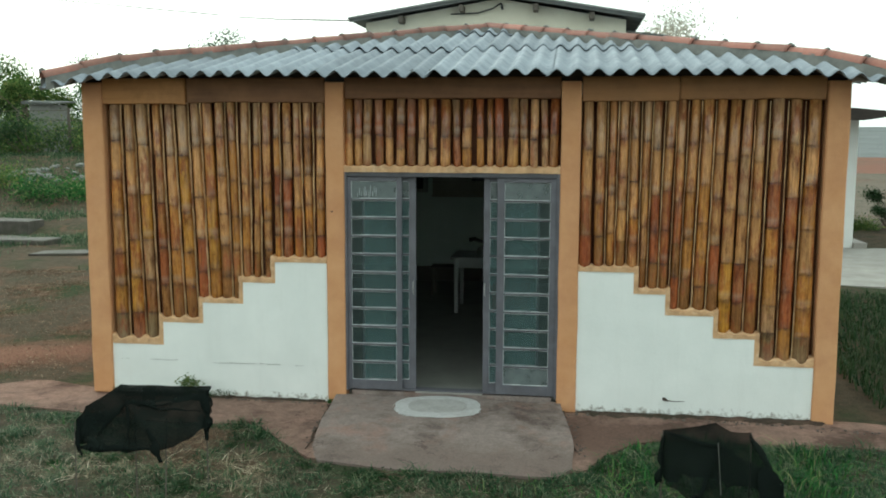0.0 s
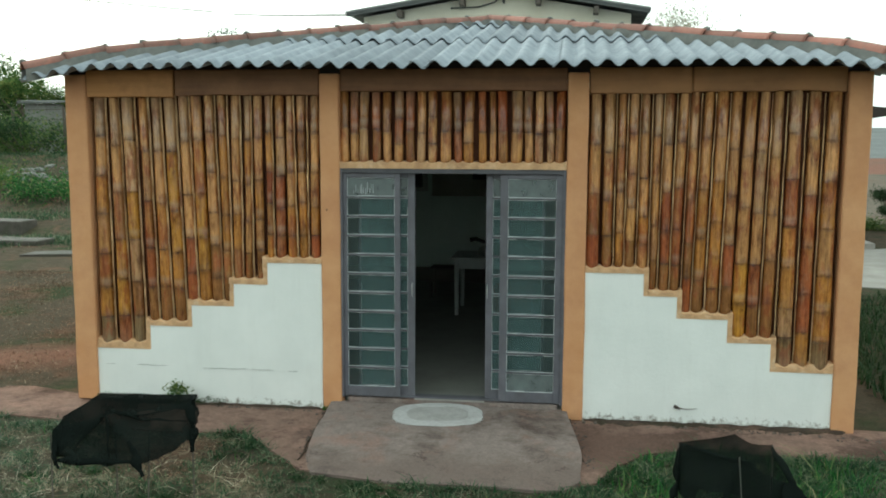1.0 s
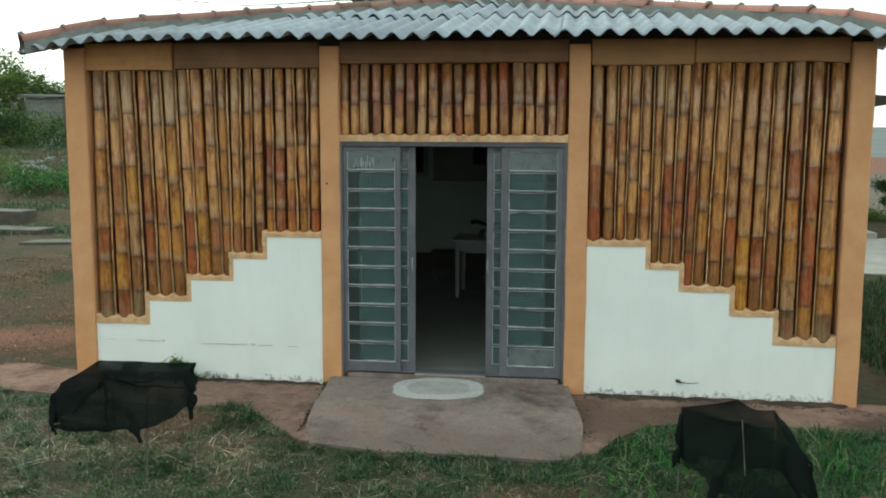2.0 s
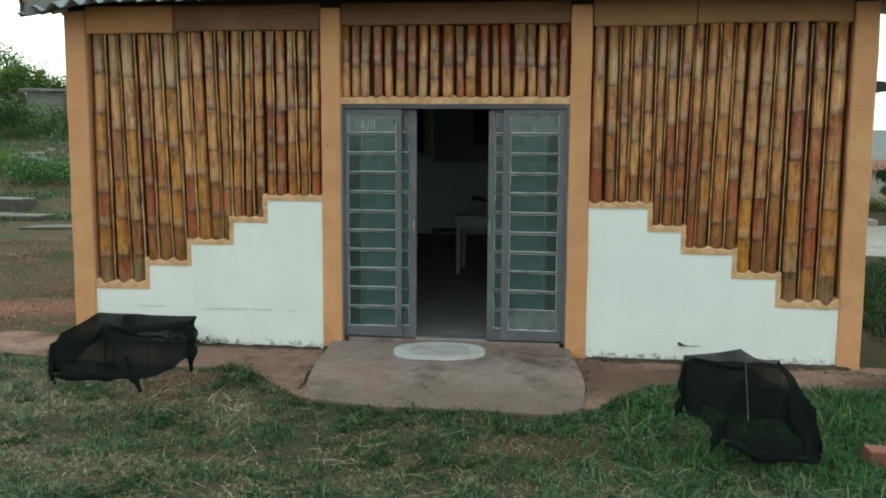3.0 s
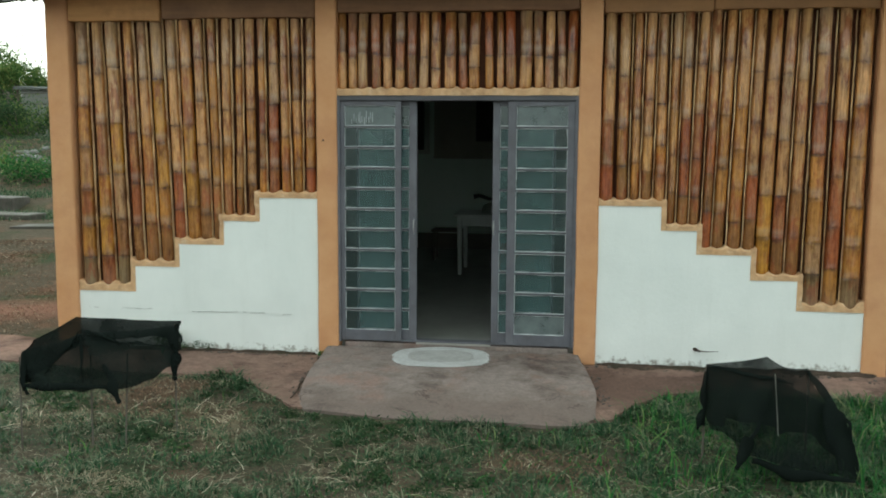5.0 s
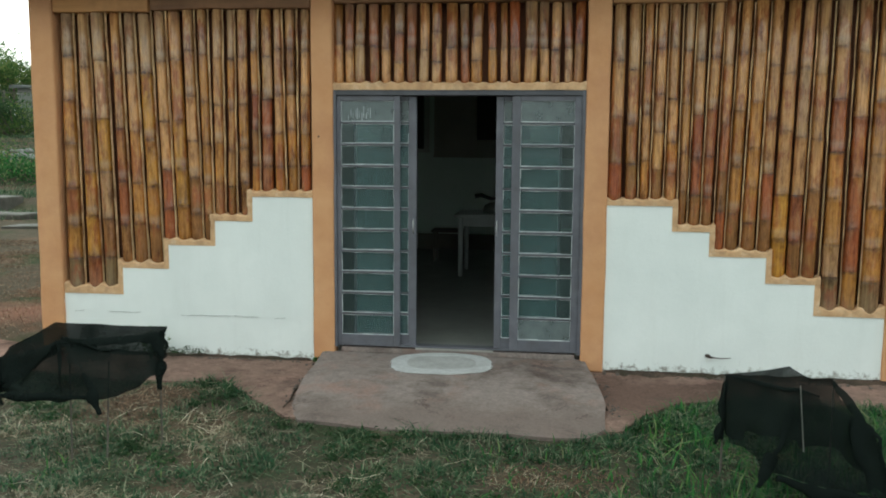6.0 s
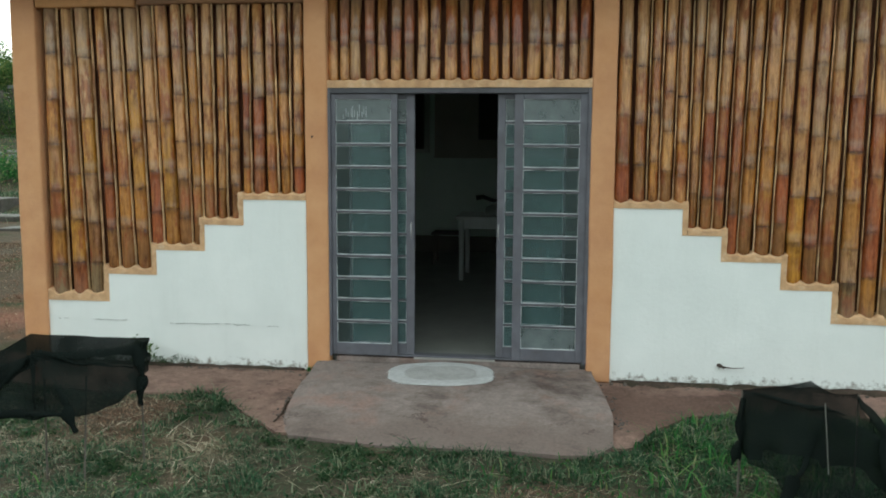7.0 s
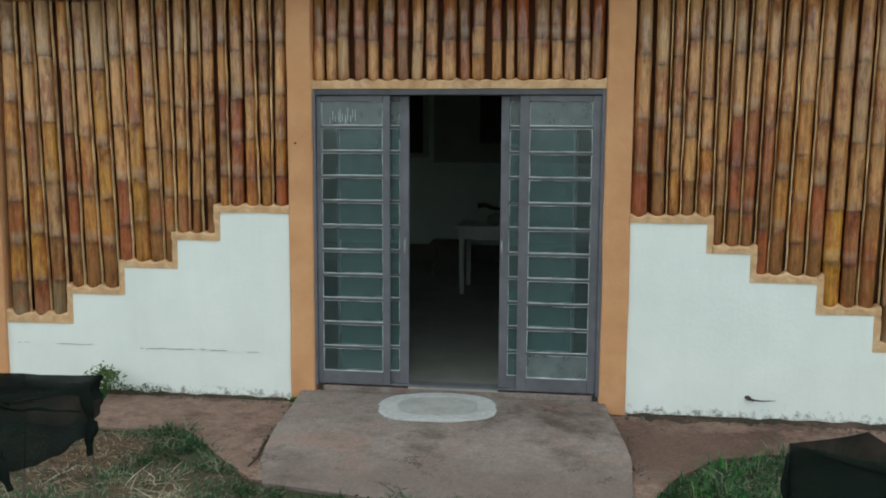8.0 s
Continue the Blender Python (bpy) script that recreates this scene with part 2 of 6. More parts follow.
def make_glass(name, tint, haze_col, haze, rough):
    """Rolled window glass: partly clear, partly hazy, glossy skin."""
    m, nt, b = blank(name)
    nt.nodes.remove(b)
    out = nt.nodes["Material Output"]
    tr = nt.nodes.new("ShaderNodeBsdfTransparent")
    tr.inputs["Color"].default_value = (*tint, 1)
    df = nt.nodes.new("ShaderNodeBsdfDiffuse")
    df.inputs["Color"].default_value = (*haze_col, 1)
    gl = nt.nodes.new("ShaderNodeBsdfGlossy")
    gl.inputs["Roughness"].default_value = rough
    m1, m2 = nt.nodes.new("ShaderNodeMixShader"), nt.nodes.new("ShaderNodeMixShader")
    smear = noise_node(nt, 5.0, 5, 0.7, (1, 1, 0.8))
    mr = nt.nodes.new("ShaderNodeMapRange")
    mr.inputs["From Min"].default_value, mr.inputs["From Max"].default_value = 0.3, 0.75
    mr.inputs["To Min"].default_value, mr.inputs["To Max"].default_value = haze * 0.6, min(1.0, haze * 1.5)
    nt.links.new(smear.outputs["Fac"], mr.inputs["Value"])
    nt.links.new(mr.outputs["Result"], m1.inputs["Fac"])
    nt.links.new(tr.outputs[0], m1.inputs[1])
    nt.links.new(df.outputs[0], m1.inputs[2])
    fr = nt.nodes.new("ShaderNodeFresnel")
    fr.inputs["IOR"].default_value = 1.5
    nt.links.new(fr.outputs[0], m2.inputs["Fac"])
    nt.links.new(m1.outputs[0], m2.inputs[1])
    nt.links.new(gl.outputs[0], m2.inputs[2])
    nt.links.new(m2.outputs[0], out.inputs["Surface"])
    wave = noise_node(nt, 26.0, 3, 0.5)
    bp = nt.nodes.new("ShaderNodeBump")
    bp.inputs["Strength"].default_value, bp.inputs["Distance"].default_value = 0.25, 0.004
    nt.links.new(wave.outputs["Fac"], bp.inputs["Height"])
    nt.links.new(bp.outputs["Normal"], gl.inputs["Normal"])
    return m


def make_net(name, lo, hi):
    """Black shade cloth: an open weave that lets about half the light through each layer."""
    m, nt, b = blank(name)
    nt.nodes.remove(b)
    tr = nt.nodes.new("ShaderNodeBsdfTransparent")
    df = nt.nodes.new("ShaderNodeBsdfDiffuse")
    df.inputs["Color"].default_value = (0.0105, 0.014, 0.0128, 1)
    mx = nt.nodes.new("ShaderNodeMixShader")
    nz = noise_node(nt, 5.0, 4, 0.6)
    mr = nt.nodes.new("ShaderNodeMapRange")
    mr.inputs["From Min"].default_value, mr.inputs["From Max"].default_value = 0.3, 0.7
    mr.inputs["To Min"].default_value, mr.inputs["To Max"].default_value = lo, hi
    nt.links.new(nz.outputs["Fac"], mr.inputs["Value"])
    nt.links.new(mr.outputs["Result"], mx.inputs["Fac"])
    nt.links.new(tr.outputs[0], mx.inputs[1])
    nt.links.new(df.outputs[0], mx.inputs[2])
    nt.links.new(mx.outputs[0], nt.nodes["Material Output"].inputs["Surface"])
    return m


def make_leaf(name, stops, rough=0.6, trans=0.25):
    """Blades and leaves: tone by island."""
    m, nt, b = blank(name)
    geo = nt.nodes.new("ShaderNodeNewGeometry")
    rp = ramp_node(nt, stops)
    nt.links.new(geo.outputs["Random Per Island"], rp.inputs["Fac"])
    nz = noise_node(nt, 1.3, 3, 0.6)
    nr = ramp_node(nt, [(0.3, (0.7, 0.72, 0.7)), (0.7, (1.2, 1.15, 1.1))])
    nt.links.new(nz.outputs["Fac"], nr.inputs["Fac"])
    col = mix_colour(nt, 1.0, rp.outputs["Color"], nr.outputs["Color"], "MULTIPLY")
    nt.links.new(col, b.inputs["Base Color"])
    b.inputs["Roughness"].default_value = rough
    b.inputs["Specular IOR Level"].default_value = 0.1
    tl = nt.nodes.new("ShaderNodeBsdfTranslucent")
    nt.links.new(col, tl.inputs["Color"])
    mx = nt.nodes.new("ShaderNodeMixShader")
    mx.inputs["Fac"].default_value = trans
    nt.links.new(b.outputs[0], mx.inputs[1])
    nt.links.new(tl.outputs[0], mx.inputs[2])
    nt.links.new(mx.outputs[0], nt.nodes["Material Output"].inputs["Surface"])
    return m


def make_soil(name, stops, patch_a, patch_b, strip=None, size=1.0, rough=1.0, cracks=0.0):
    """Bare earth and litter with two sizes of patches."""
    m, nt, b = blank(name)
    nz = noise_node(nt, 7.0 * size, 8, 0.75)
    rp = ramp_node(nt, stops)
    nt.links.new(nz.outputs["Fac"], rp.inputs["Fac"])
    col = rp.outputs["Color"]
    for scale, tint, lo, hi in ((0.55, patch_a, 0.50, 0.62), (1.4, patch_b, 0.52, 0.66)):
        pz = noise_node(nt, scale * size, 6, 0.7)
        pr = ramp_node(nt, [(lo, (0, 0, 0)), (hi, (0.8,) * 3)])
        nt.links.new(pz.outputs["Fac"], pr.inputs["Fac"])
        col = mix_colour(nt, pr.outputs["Color"], col, tint)
    if strip:   # trodden red earth along a line through (x, y) at an angle, ragged at its sides
        sx, sy, ang, wide, far, tint = strip
        tc = nt.nodes.new("ShaderNodeTexCoord")
        mp = nt.nodes.new("ShaderNodeMapping")
        mp.vector_type = "TEXTURE"
        mp.inputs["Location"].default_value = (sx, sy, 0)
        mp.inputs["Rotation"].default_value = (0, 0, ang)
        mp.inputs["Scale"].default_value = (far, wide, 1000)
        gr = nt.nodes.new("ShaderNodeTexGradient")
        gr.gradient_type = "SPHERICAL"
        nt.links.new(tc.outputs["Object"], mp.inputs["Vector"])
        nt.links.new(mp.outputs["Vector"], gr.inputs["Vector"])
        rag = noise_node(nt, 2.0, 6, 0.7)
        ad = nt.nodes.new("ShaderNodeMath")
        ad.operation = "MULTIPLY"
        nt.links.new(gr.outputs["Fac"], ad.inputs[0])
        nt.links.new(rag.outputs["Fac"], ad.inputs[1])
        ar = ramp_node(nt, [(0.10, (0, 0, 0)), (0.30, (0.85,) * 3)])
        nt.links.new(ad.outputs[0], ar.inputs["Fac"])
        col = mix_colour(nt, ar.outputs["Color"], col, tint)
    if cracks:   # a few hairline cracks, broken up by a second noise
        vo = nt.nodes.new("ShaderNodeTexVoronoi")
        vo.feature = "DISTANCE_TO_EDGE"
        vo.inputs["Scale"].default_value = 1.9
        tc = nt.nodes.new("ShaderNodeTexCoord")
        wz = noise_node(nt, 3.0, 5, 0.7)
        wa = nt.nodes.new("ShaderNodeVectorMath")
        wa.operation = "MULTIPLY_ADD"
        wa.inputs[1].default_value = (0.5, 0.5, 0.5)
        nt.links.new(wz.outputs["Color"], wa.inputs[0])
        nt.links.new(tc.outputs["Object"], wa.inputs[2])
        nt.links.new(wa.outputs["Vector"], vo.inputs["Vector"])
        vr = ramp_node(nt, [(0.0, (cracks,) * 3), (0.022, (0, 0, 0))])
        nt.links.new(vo.outputs["Distance"], vr.inputs["Fac"])
        gate = noise_node(nt, 1.7, 4, 0.7)
        gr2 = ramp_node(nt, [(0.48, (0, 0, 0)), (0.60, (1, 1, 1))])
        nt.links.new(gate.outputs["Fac"], gr2.inputs["Fac"])
        on = mix_colour(nt, 1.0, vr.outputs["Color"], gr2.outputs["Color"], "MULTIPLY")
        col = mix_colour(nt, on, col, (0.06, 0.04, 0.034))
        damp = noise_node(nt, 2.3, 6, 0.7, (1, 1.6, 1))
        dm = ramp_node(nt, [(0.55, (0, 0, 0)), (0.72, (0.55,) * 3)])
        nt.links.new(damp.outputs["Fac"], dm.inputs["Fac"])
        col = mix_colour(nt, dm.outputs["Color"], col, (0.10, 0.078, 0.07))
    speck = noise_node(nt, 45.0, 4, 0.8)
    kr = ramp_node(nt, [(0.35, (1 - 0.3 * rough,) * 3), (0.65, (1 + 0.25 * rough, 1 + 0.22 * rough, 1 + 0.18 * rough))])
    nt.links.new(speck.outputs["Fac"], kr.inputs["Fac"])
    col = mix_colour(nt, 0.9, col, kr.outputs["Color"], "MULTIPLY")
    nt.links.new(col, b.inputs["Base Color"])
    b.inputs["Roughness"].default_value = 1.0
    b.inputs["Specular IOR Level"].default_value = 0.03
    bump_to(nt, b, speck.outputs["Fac"], 0.8 * rough, 0.02 * rough)
    return m


WHITE_WALL = make_white_wall()
BAMBOO = make_bamboo("varnished_bamboo", (0.055, 0.03, 0.022))
STRIP = make_bamboo("split_bamboo_edge", (0.2, 0.11, 0.06), 0.4)
GLASS = make_glass("rolled_glass", (0.80, 0.90, 0.88), (0.10, 0.165, 0.175), 0.34, 0.14)
GLASS_CLEAR = make_glass("clear_glass", (0.88, 0.93, 0.92), (0.115, 0.165, 0.175), 0.14, 0.10)
GLASS_PAINTED = make_glass("smeared_glass", (0.6, 0.66, 0.66), (0.20, 0.23, 0.235), 0.5, 0.3)
NET = make_net("black_shade_net", 0.90, 0.995)
NET_WORN = make_net("worn_shade_net", 0.72, 0.96)
NET_SINGLE = make_net("single_layer_shade_net", 0.22, 0.46)
HAY = make_leaf("brown_hay", [(0.0, (0.085, 0.05, 0.036)), (0.5, (0.17, 0.105, 0.075)), (0.85, (0.28, 0.20, 0.14)), (1.0, (0.46, 0.39, 0.30))], 0.9, 0.1)
GRASS = make_leaf("green_grass", [(0.0, (0.022, 0.06, 0.032)), (0.45, (0.042, 0.105, 0.05)), (0.72, (0.10, 0.155, 0.085)), (1.0, (0.28, 0.285, 0.20))])
LUSH = make_leaf("lush_grass", [(0.0, (0.018, 0.082, 0.024)), (0.6, (0.048, 0.175, 0.045)), (0.88, (0.12, 0.24, 0.07)), (1.0, (0.32, 0.31, 0.17))])
STRAW = make_leaf("dry_straw", [(0.0, (0.11, 0.085, 0.055)), (0.5, (0.24, 0.21, 0.15)), (0.85, (0.40, 0.36, 0.27)), (1.0, (0.60, 0.55, 0.45))], 0.8, 0.15)
LEAF = make_leaf("tree_leaf", [(0.0, (0.045, 0.10, 0.03)), (0.6, (0.10, 0.18, 0.05)), (1.0, (0.24, 0.26, 0.09))], 0.6, 0.45)
LEAF_DARK = make_leaf("dark_leaf", [(0.0, (0.02, 0.05, 0.022)), (0.6, (0.04, 0.085, 0.035)), (1.0, (0.09, 0.12, 0.06))], 0.6, 0.35)
# leaf colour lightened to carry the light coming from behind the crown
LEAF_BACKLIT = make_leaf("pale_backlit_leaf", [(0.0, (0.35, 0.33, 0.27)), (1.0, (0.6, 0.58, 0.52))], 0.7, 0.5)
SOIL = make_soil("garden_soil", [(0.3, (0.05, 0.045, 0.034)), (0.7, (0.115, 0.096, 0.072))], (0.05, 0.068, 0.036), (0.13, 0.09, 0.064), (-6.8, 0.9, radians(35), 1.1, 4.5, (0.30, 0.15, 0.10)))
FAR_LAND = make_soil("far_fields", [(0.3, (0.12, 0.105, 0.085)), (0.7, (0.19, 0.165, 0.14))], (0.17, 0.11, 0.085), (0.07, 0.085, 0.055), size=0.05)
RED_FIELD = make_soil("ploughed_red_field", [(0.3, (0.17, 0.095, 0.075)), (0.7, (0.25, 0.135, 0.105))], (0.13, 0.115, 0.09), (0.24, 0.12, 0.09), size=0.05)
# distance haze is put into this pale grey-blue ground colour
HAZY_SCRUB = make_soil("hazy_scrub", [(0.3, (0.15, 0.165, 0.17)), (0.7, (0.22, 0.235, 0.24))], (0.11, 0.125, 0.12), (0.24, 0.245, 0.25), size=0.01)
APRON = make_soil("red_mortar_apron", [(0.3, (0.185, 0.122, 0.102)), (0.7, (0.30, 0.205, 0.17))], (0.08, 0.052, 0.044), (0.32, 0.205, 0.172), (0.95, -0.75, radians(-25), 0.8, 1.6, (0.145, 0.094, 0.078)), size=1.8, rough=0.8, cracks=0.6)
YARD_SOIL = make_soil("trodden_yard", [(0.3, (0.06, 0.051, 0.038)), (0.7, (0.13, 0.108, 0.08))], (0.035, 0.062, 0.026), (0.17, 0.10, 0.07), (-6.8, 0.9, radians(35), 1.1, 4.5, (0.25, 0.135, 0.10)))
DARK_SOIL = make_soil("dark_mossy_soil", [(0.3, (0.045, 0.036, 0.03)), (0.7, (0.11, 0.083, 0.068))], (0.055, 0.052, 0.036), (0.15, 0.10, 0.08), size=2.0)
PORCH = make_soil("porch_screed", [(0.3, (0.20, 0.165, 0.152)), (0.7, (0.30, 0.25, 0.235))], (0.10, 0.076, 0.068), (0.27, 0.18, 0.155), (-0.2, -1.6, 0.0, 0.7, 2.4, (0.185, 0.146, 0.132)), size=1.7, rough=0.6, cracks=0.7)


# ---------------------------------------------------------------- building helpers
def origin(ob):
    """Where an unturned chain of parents stands."""
    p = Vector((0, 0, 0))
    while ob:
        p += ob.location
        ob = ob.parent
    return p


def thing(name, at=(0, 0, 0), label="", category="", group="", kind=""):
    ob = new(name)
    ob.location = at
    return tagged(ob, label, category, group, kind)


def link_mesh(name, me, material, parent=None, label=""):
    if material and not me.materials:
        me.materials.append(material)
    ob = new(name, me)
    if parent:
        ob.parent = parent
    if label:
        ob["label"] = label
    return ob


def part(name, bm, material, parent=None, label="", smooth=False):
    """One mesh object under a thing or part; the bmesh is in world metres."""
    if parent:
        bmesh.ops.translate(bm, verts=bm.verts, vec=-origin(parent))
    me = bpy.data.meshes.new(name)
    bm.to_mesh(me)
    bm.free()
    if smooth:
        me.polygons.foreach_set("use_smooth", [True] * len(me.polygons))
    return link_mesh(name, me, material, parent, label)


def raw(name, verts, faces, material, parent=None, label="", smooth=False):
    me = bpy.data.meshes.new(name)
    me.from_pydata([tuple(v) for v in verts], [], [tuple(f) for f in faces])
    if smooth:
        me.polygons.foreach_set("use_smooth", [True] * len(me.polygons))
    return link_mesh(name, me, material, parent, label)


def box(x0, x1, y0, y1, z0, z1, bevel=0.0, segs=2, bm=None):
    out = bm or bmesh.new()
    made = bmesh.ops.create_cube(out, size=1.0)["verts"]
    for v in made:
        v.co = Vector(((x0 + x1) / 2 + v.co.x * (x1 - x0), (y0 + y1) / 2 + v.co.y * (y1 - y0), (z0 + z1) / 2 + v.co.z * (z1 - z0)))
    if bevel:
        edges = {e for v in made for e in v.link_edges}
        bmesh.ops.bevel(out, geom=list(edges), offset=bevel, segments=segs, affect="EDGES", profile=0.5)
    return out


def rough_box(x0, x1, y0, y1, z0, z1, bevel=0.012, wobble=0.006, step=0.22, seed=0):
    """A plastered block: cut up, with rounded arrises and an uneven face."""
    bm = box(x0, x1, y0, y1, z0, z1, bevel)
    for axis, lo, hi in ((0, x0, x1), (2, z0, z1)):
        n = int((hi - lo) / step)
        for i in range(1, n):
            no = Vector((1, 0, 0)) if axis == 0 else Vector((0, 0, 1))
            co = no * (lo + (hi - lo) * i / n)
            bmesh.ops.bisect_plane(bm, geom=bm.verts[:] + bm.edges[:] + bm.faces[:], plane_co=co, plane_no=no)
    for v in bm.verts:
        s = Vector((v.co.x * 2.3 + seed, v.co.y * 2.3, v.co.z * 2.3))
        v.co += noise.noise_vector(s) * wobble
    return bm


def rod(points, radius, sides=6, taper=1.0, bm=None):
    """A round bar along a line of points, tapering to taper times its radius."""
    out = bm or bmesh.new()
    pts = [Vector(p) for p in points]
    rings = []
    for i, p in enumerate(pts):
        d = (pts[min(i + 1, len(pts) - 1)] - pts[max(i - 1, 0)]).normalized()
        side = d.orthogonal().normalized()
        up = d.cross(side)
        r = radius * (1 + (taper - 1) * i / max(1, len(pts) - 1))
        rings.append([out.verts.new(p + (side * math.cos(a) + up * math.sin(a)) * r) for a in (2 * math.pi * k / sides for k in range(sides))])
    for a, b in zip(rings, rings[1:]):
        for k in range(sides):
            out.faces.new((a[k], a[(k + 1) % sides], b[(k + 1) % sides], b[k]))
    out.faces.new(rings[0][::-1])
    out.faces.new(rings[-1])
    return out


def prism(outline, push):
    """A closed solid: an outline of points pushed along a vector."""
    bm = bmesh.new()
    a = [bm.verts.new(p) for p in outline]
    b = [bm.verts.new(Vector(p) + Vector(push)) for p in outline]
    bm.faces.new(a[::-1])
    bm.faces.new(b)
    for i in range(len(a)):
        k = (i + 1) % len(a)
        bm.faces.new((a[i], a[k], b[k], b[i]))
    bmesh.ops.recalc_face_normals(bm, faces=bm.faces)
    return bm


def smooth_step(a, b, x):
    t = min(1.0, max(0.0, (x - a) / (b - a)))
    return t * t * (3 - 2 * t)


# ---------------------------------------------------------------- ground
def ground_height(x, y):
    """Flat about the house, terraces rising behind it on one side, a valley on the other, low far hills."""
    z = -0.13
    left = smooth_step(-5.0, -9.0, x)
    z += left * (0.35 * smooth_step(13.5, 15, y) + 1.35 * smooth_step(17, 25, y) + 1.2 * smooth_step(27, 60, y))
    right = smooth_step(4.5, 11, x)
    z -= right * (4.0 * smooth_step(18, 70, y) + 6.0 * smooth_step(60, 260, y))
    d = math.hypot(x, y)
    z += 30.0 * smooth_step(700, 2600, d)
    z += 0.03 * noise.noise(Vector((x * 0.9, y * 0.9, 0))) * smooth_step(0.3, 2.0, max(abs(x + 0.7) - 3.9, -y - 0.6, 0))
    z += 0.25 * noise.noise(Vector((x * 0.15, y * 0.15, 3))) * smooth_step(10, 22, d)
    return z


def build_ground():
    n, a = 130, 2.5
    bb = math.asinh(2600 / a)
    line = [a * math.sinh(bb * (i / n)) for i in range(-n, n + 1)]
    m = len(line)
    verts = [(x - 0.7, y - 1.0, ground_height(x - 0.7, y - 1.0)) for y in line for x in line]
    faces = [(j * m + i, j * m + i + 1, (j + 1) * m + i + 1, (j + 1) * m + i) for j in range(m - 1) for i in range(m - 1)]
    ob = raw("ground", verts, faces, SOIL, smooth=True)
    ob.data.materials.append(FAR_LAND)
    ob.data.materials.append(YARD_SOIL)
    ob.data.materials.append(RED_FIELD)
    ob.data.materials.append(HAZY_SCRUB)
    reach = [math.hypot(verts[f[0]][0], verts[f[0]][1]) * (1 + 0.4 * noise.noise(Vector((verts[f[0]][0] * 0.006, verts[f[0]][1] * 0.006, 1)))) for f in faces]
    idx = [4 if d > 540 else 3 if d > 330 else 1 if math.hypot(*verts[f[0]][:2]) > 60 or (verts[f[0]][0] > 4.5 and verts[f[0]][1] > 18.6) else 2 if verts[f[0]][0] < -4.7 and verts[f[0]][1] > -1.1 else 0 for f, d in zip(faces, reach)]
    ob.data.polygons.foreach_set("material_index", idx)
    tagged(ob, "brown garden earth with litter running out to fields and low hills", "ground", kind="structure")


build_ground()


def slab(name, outline, z_top, z_bottom, material, label, rim=0.03, wobble=0.012, category="pavement", fall=None):
    """A cast slab with an uneven, rounded rim; outline is (x, y) corners in order round it."""
    xs, ys = [p[0] for p in outline], [p[1] for p in outline]
    bm = prism([(x, y, z_bottom) for x, y in outline], (0, 0, z_top - z_bottom))
    for k in range(1, 14):
        for no, lo, hi in ((Vector((1, 0, 0)), min(xs), max(xs)), (Vector((0, 1, 0)), min(ys), max(ys))):
            bmesh.ops.bisect_plane(bm, geom=bm.verts[:] + bm.edges[:] + bm.faces[:], plane_co=no * (lo + (hi - lo) * k / 14), plane_no=no)
    bm.normal_update()
    edge = {v for e in bm.edges if len(e.link_faces) == 2 and abs(e.link_faces[0].normal.z - e.link_faces[1].normal.z) > 0.5 for v in e.verts}
    for v in bm.verts:
        s = noise.noise_vector(Vector((v.co.x * 2.1, v.co.y * 2.1, z_top * 9)))
        v.co += Vector((s.x * 0.03, s.y * 0.03, s.z * wobble * 0.5))
        if v.co.z > (z_top + z_bottom) / 2:
            v.co.z -= (rim * 0.4 if v in edge else 0) + (fall(v.co.x, v.co.y) if fall else 0)
    ob = part(name, bm, material)
    return tagged(ob, label, category, kind="structure")


slab("apron", [(-6.6, -0.50), (-5.6, -0.46), (-4.95, -0.50), (-4.3, -0.56), (-3.6, -0.72), (-3.1, -0.8), (-2.7, -0.74), (-2.35, -0.70), (-2.15, -0.9), (-1.95, -1.15), (-1.62, -1.50), (-0.9, -1.62), (0.2, -1.62), (0.62, -1.50),
               (0.82, -1.12), (1.05, -0.78), (1.4, -0.64), (1.9, -0.66), (2.6, -0.70), (3.35, -0.66), (4.6, -0.72), (4.7, -0.05), (3.4, 0.12), (-4.1, 0.12), (-5.0, 0.5), (-6.6, 0.6)],
     -0.10, -0.35, APRON, "reddish worn mortar apron round the foot of the house", wobble=0.024,
     fall=lambda x, y: 0.05 * max(smooth_step(-4.4, -5.6, x) * smooth_step(-0.25, 0.4, y), smooth_step(3.0, 3.9, x) * smooth_step(-0.45, -0.1, y)))
slab("porch_slab", [(-1.76, 0.02), (-1.72, -0.45), (-1.68, -1.0), (-1.64, -1.35), (-1.50, -1.58), (-0.85, -1.70), (-0.3, -1.68), (0.2, -1.70), (0.42, -1.68), (0.54, -1.5), (0.53, -1.1), (0.44, -0.3), (0.42, 0.02)],
     0.0, -0.3, PORCH, "worn pinkish-grey concrete porch slab before the door", rim=0.03,
     fall=lambda x, y: 0.095 * smooth_step(-0.6, -1.65, y) + 0.02 * smooth_step(-1.45, -1.68, x) * smooth_step(0, -0.5, y))
for pts in ([(-1.775, -0.02), (-1.75, -0.25), (-1.74, -0.45), (-1.71, -0.75), (-1.70, -1.0), (-1.675, -1.2), (-1.66, -1.4)], [(0.44, -0.05), (0.46, -0.3), (0.48, -0.5), (0.50, -0.7), (0.53, -0.95), (0.55, -1.1)]):
    tagged(part("joint", rod([(x + 0.016 * noise.noise(Vector((x, y * 6, 0))), y, -0.086 + 0.008 * noise.noise(Vector((x, y * 7, 3)))) for x, y in pts], 0.014, 6, 0.4), DARK_SOIL), "dark open joint beside the porch slab", "joint", kind="structure")

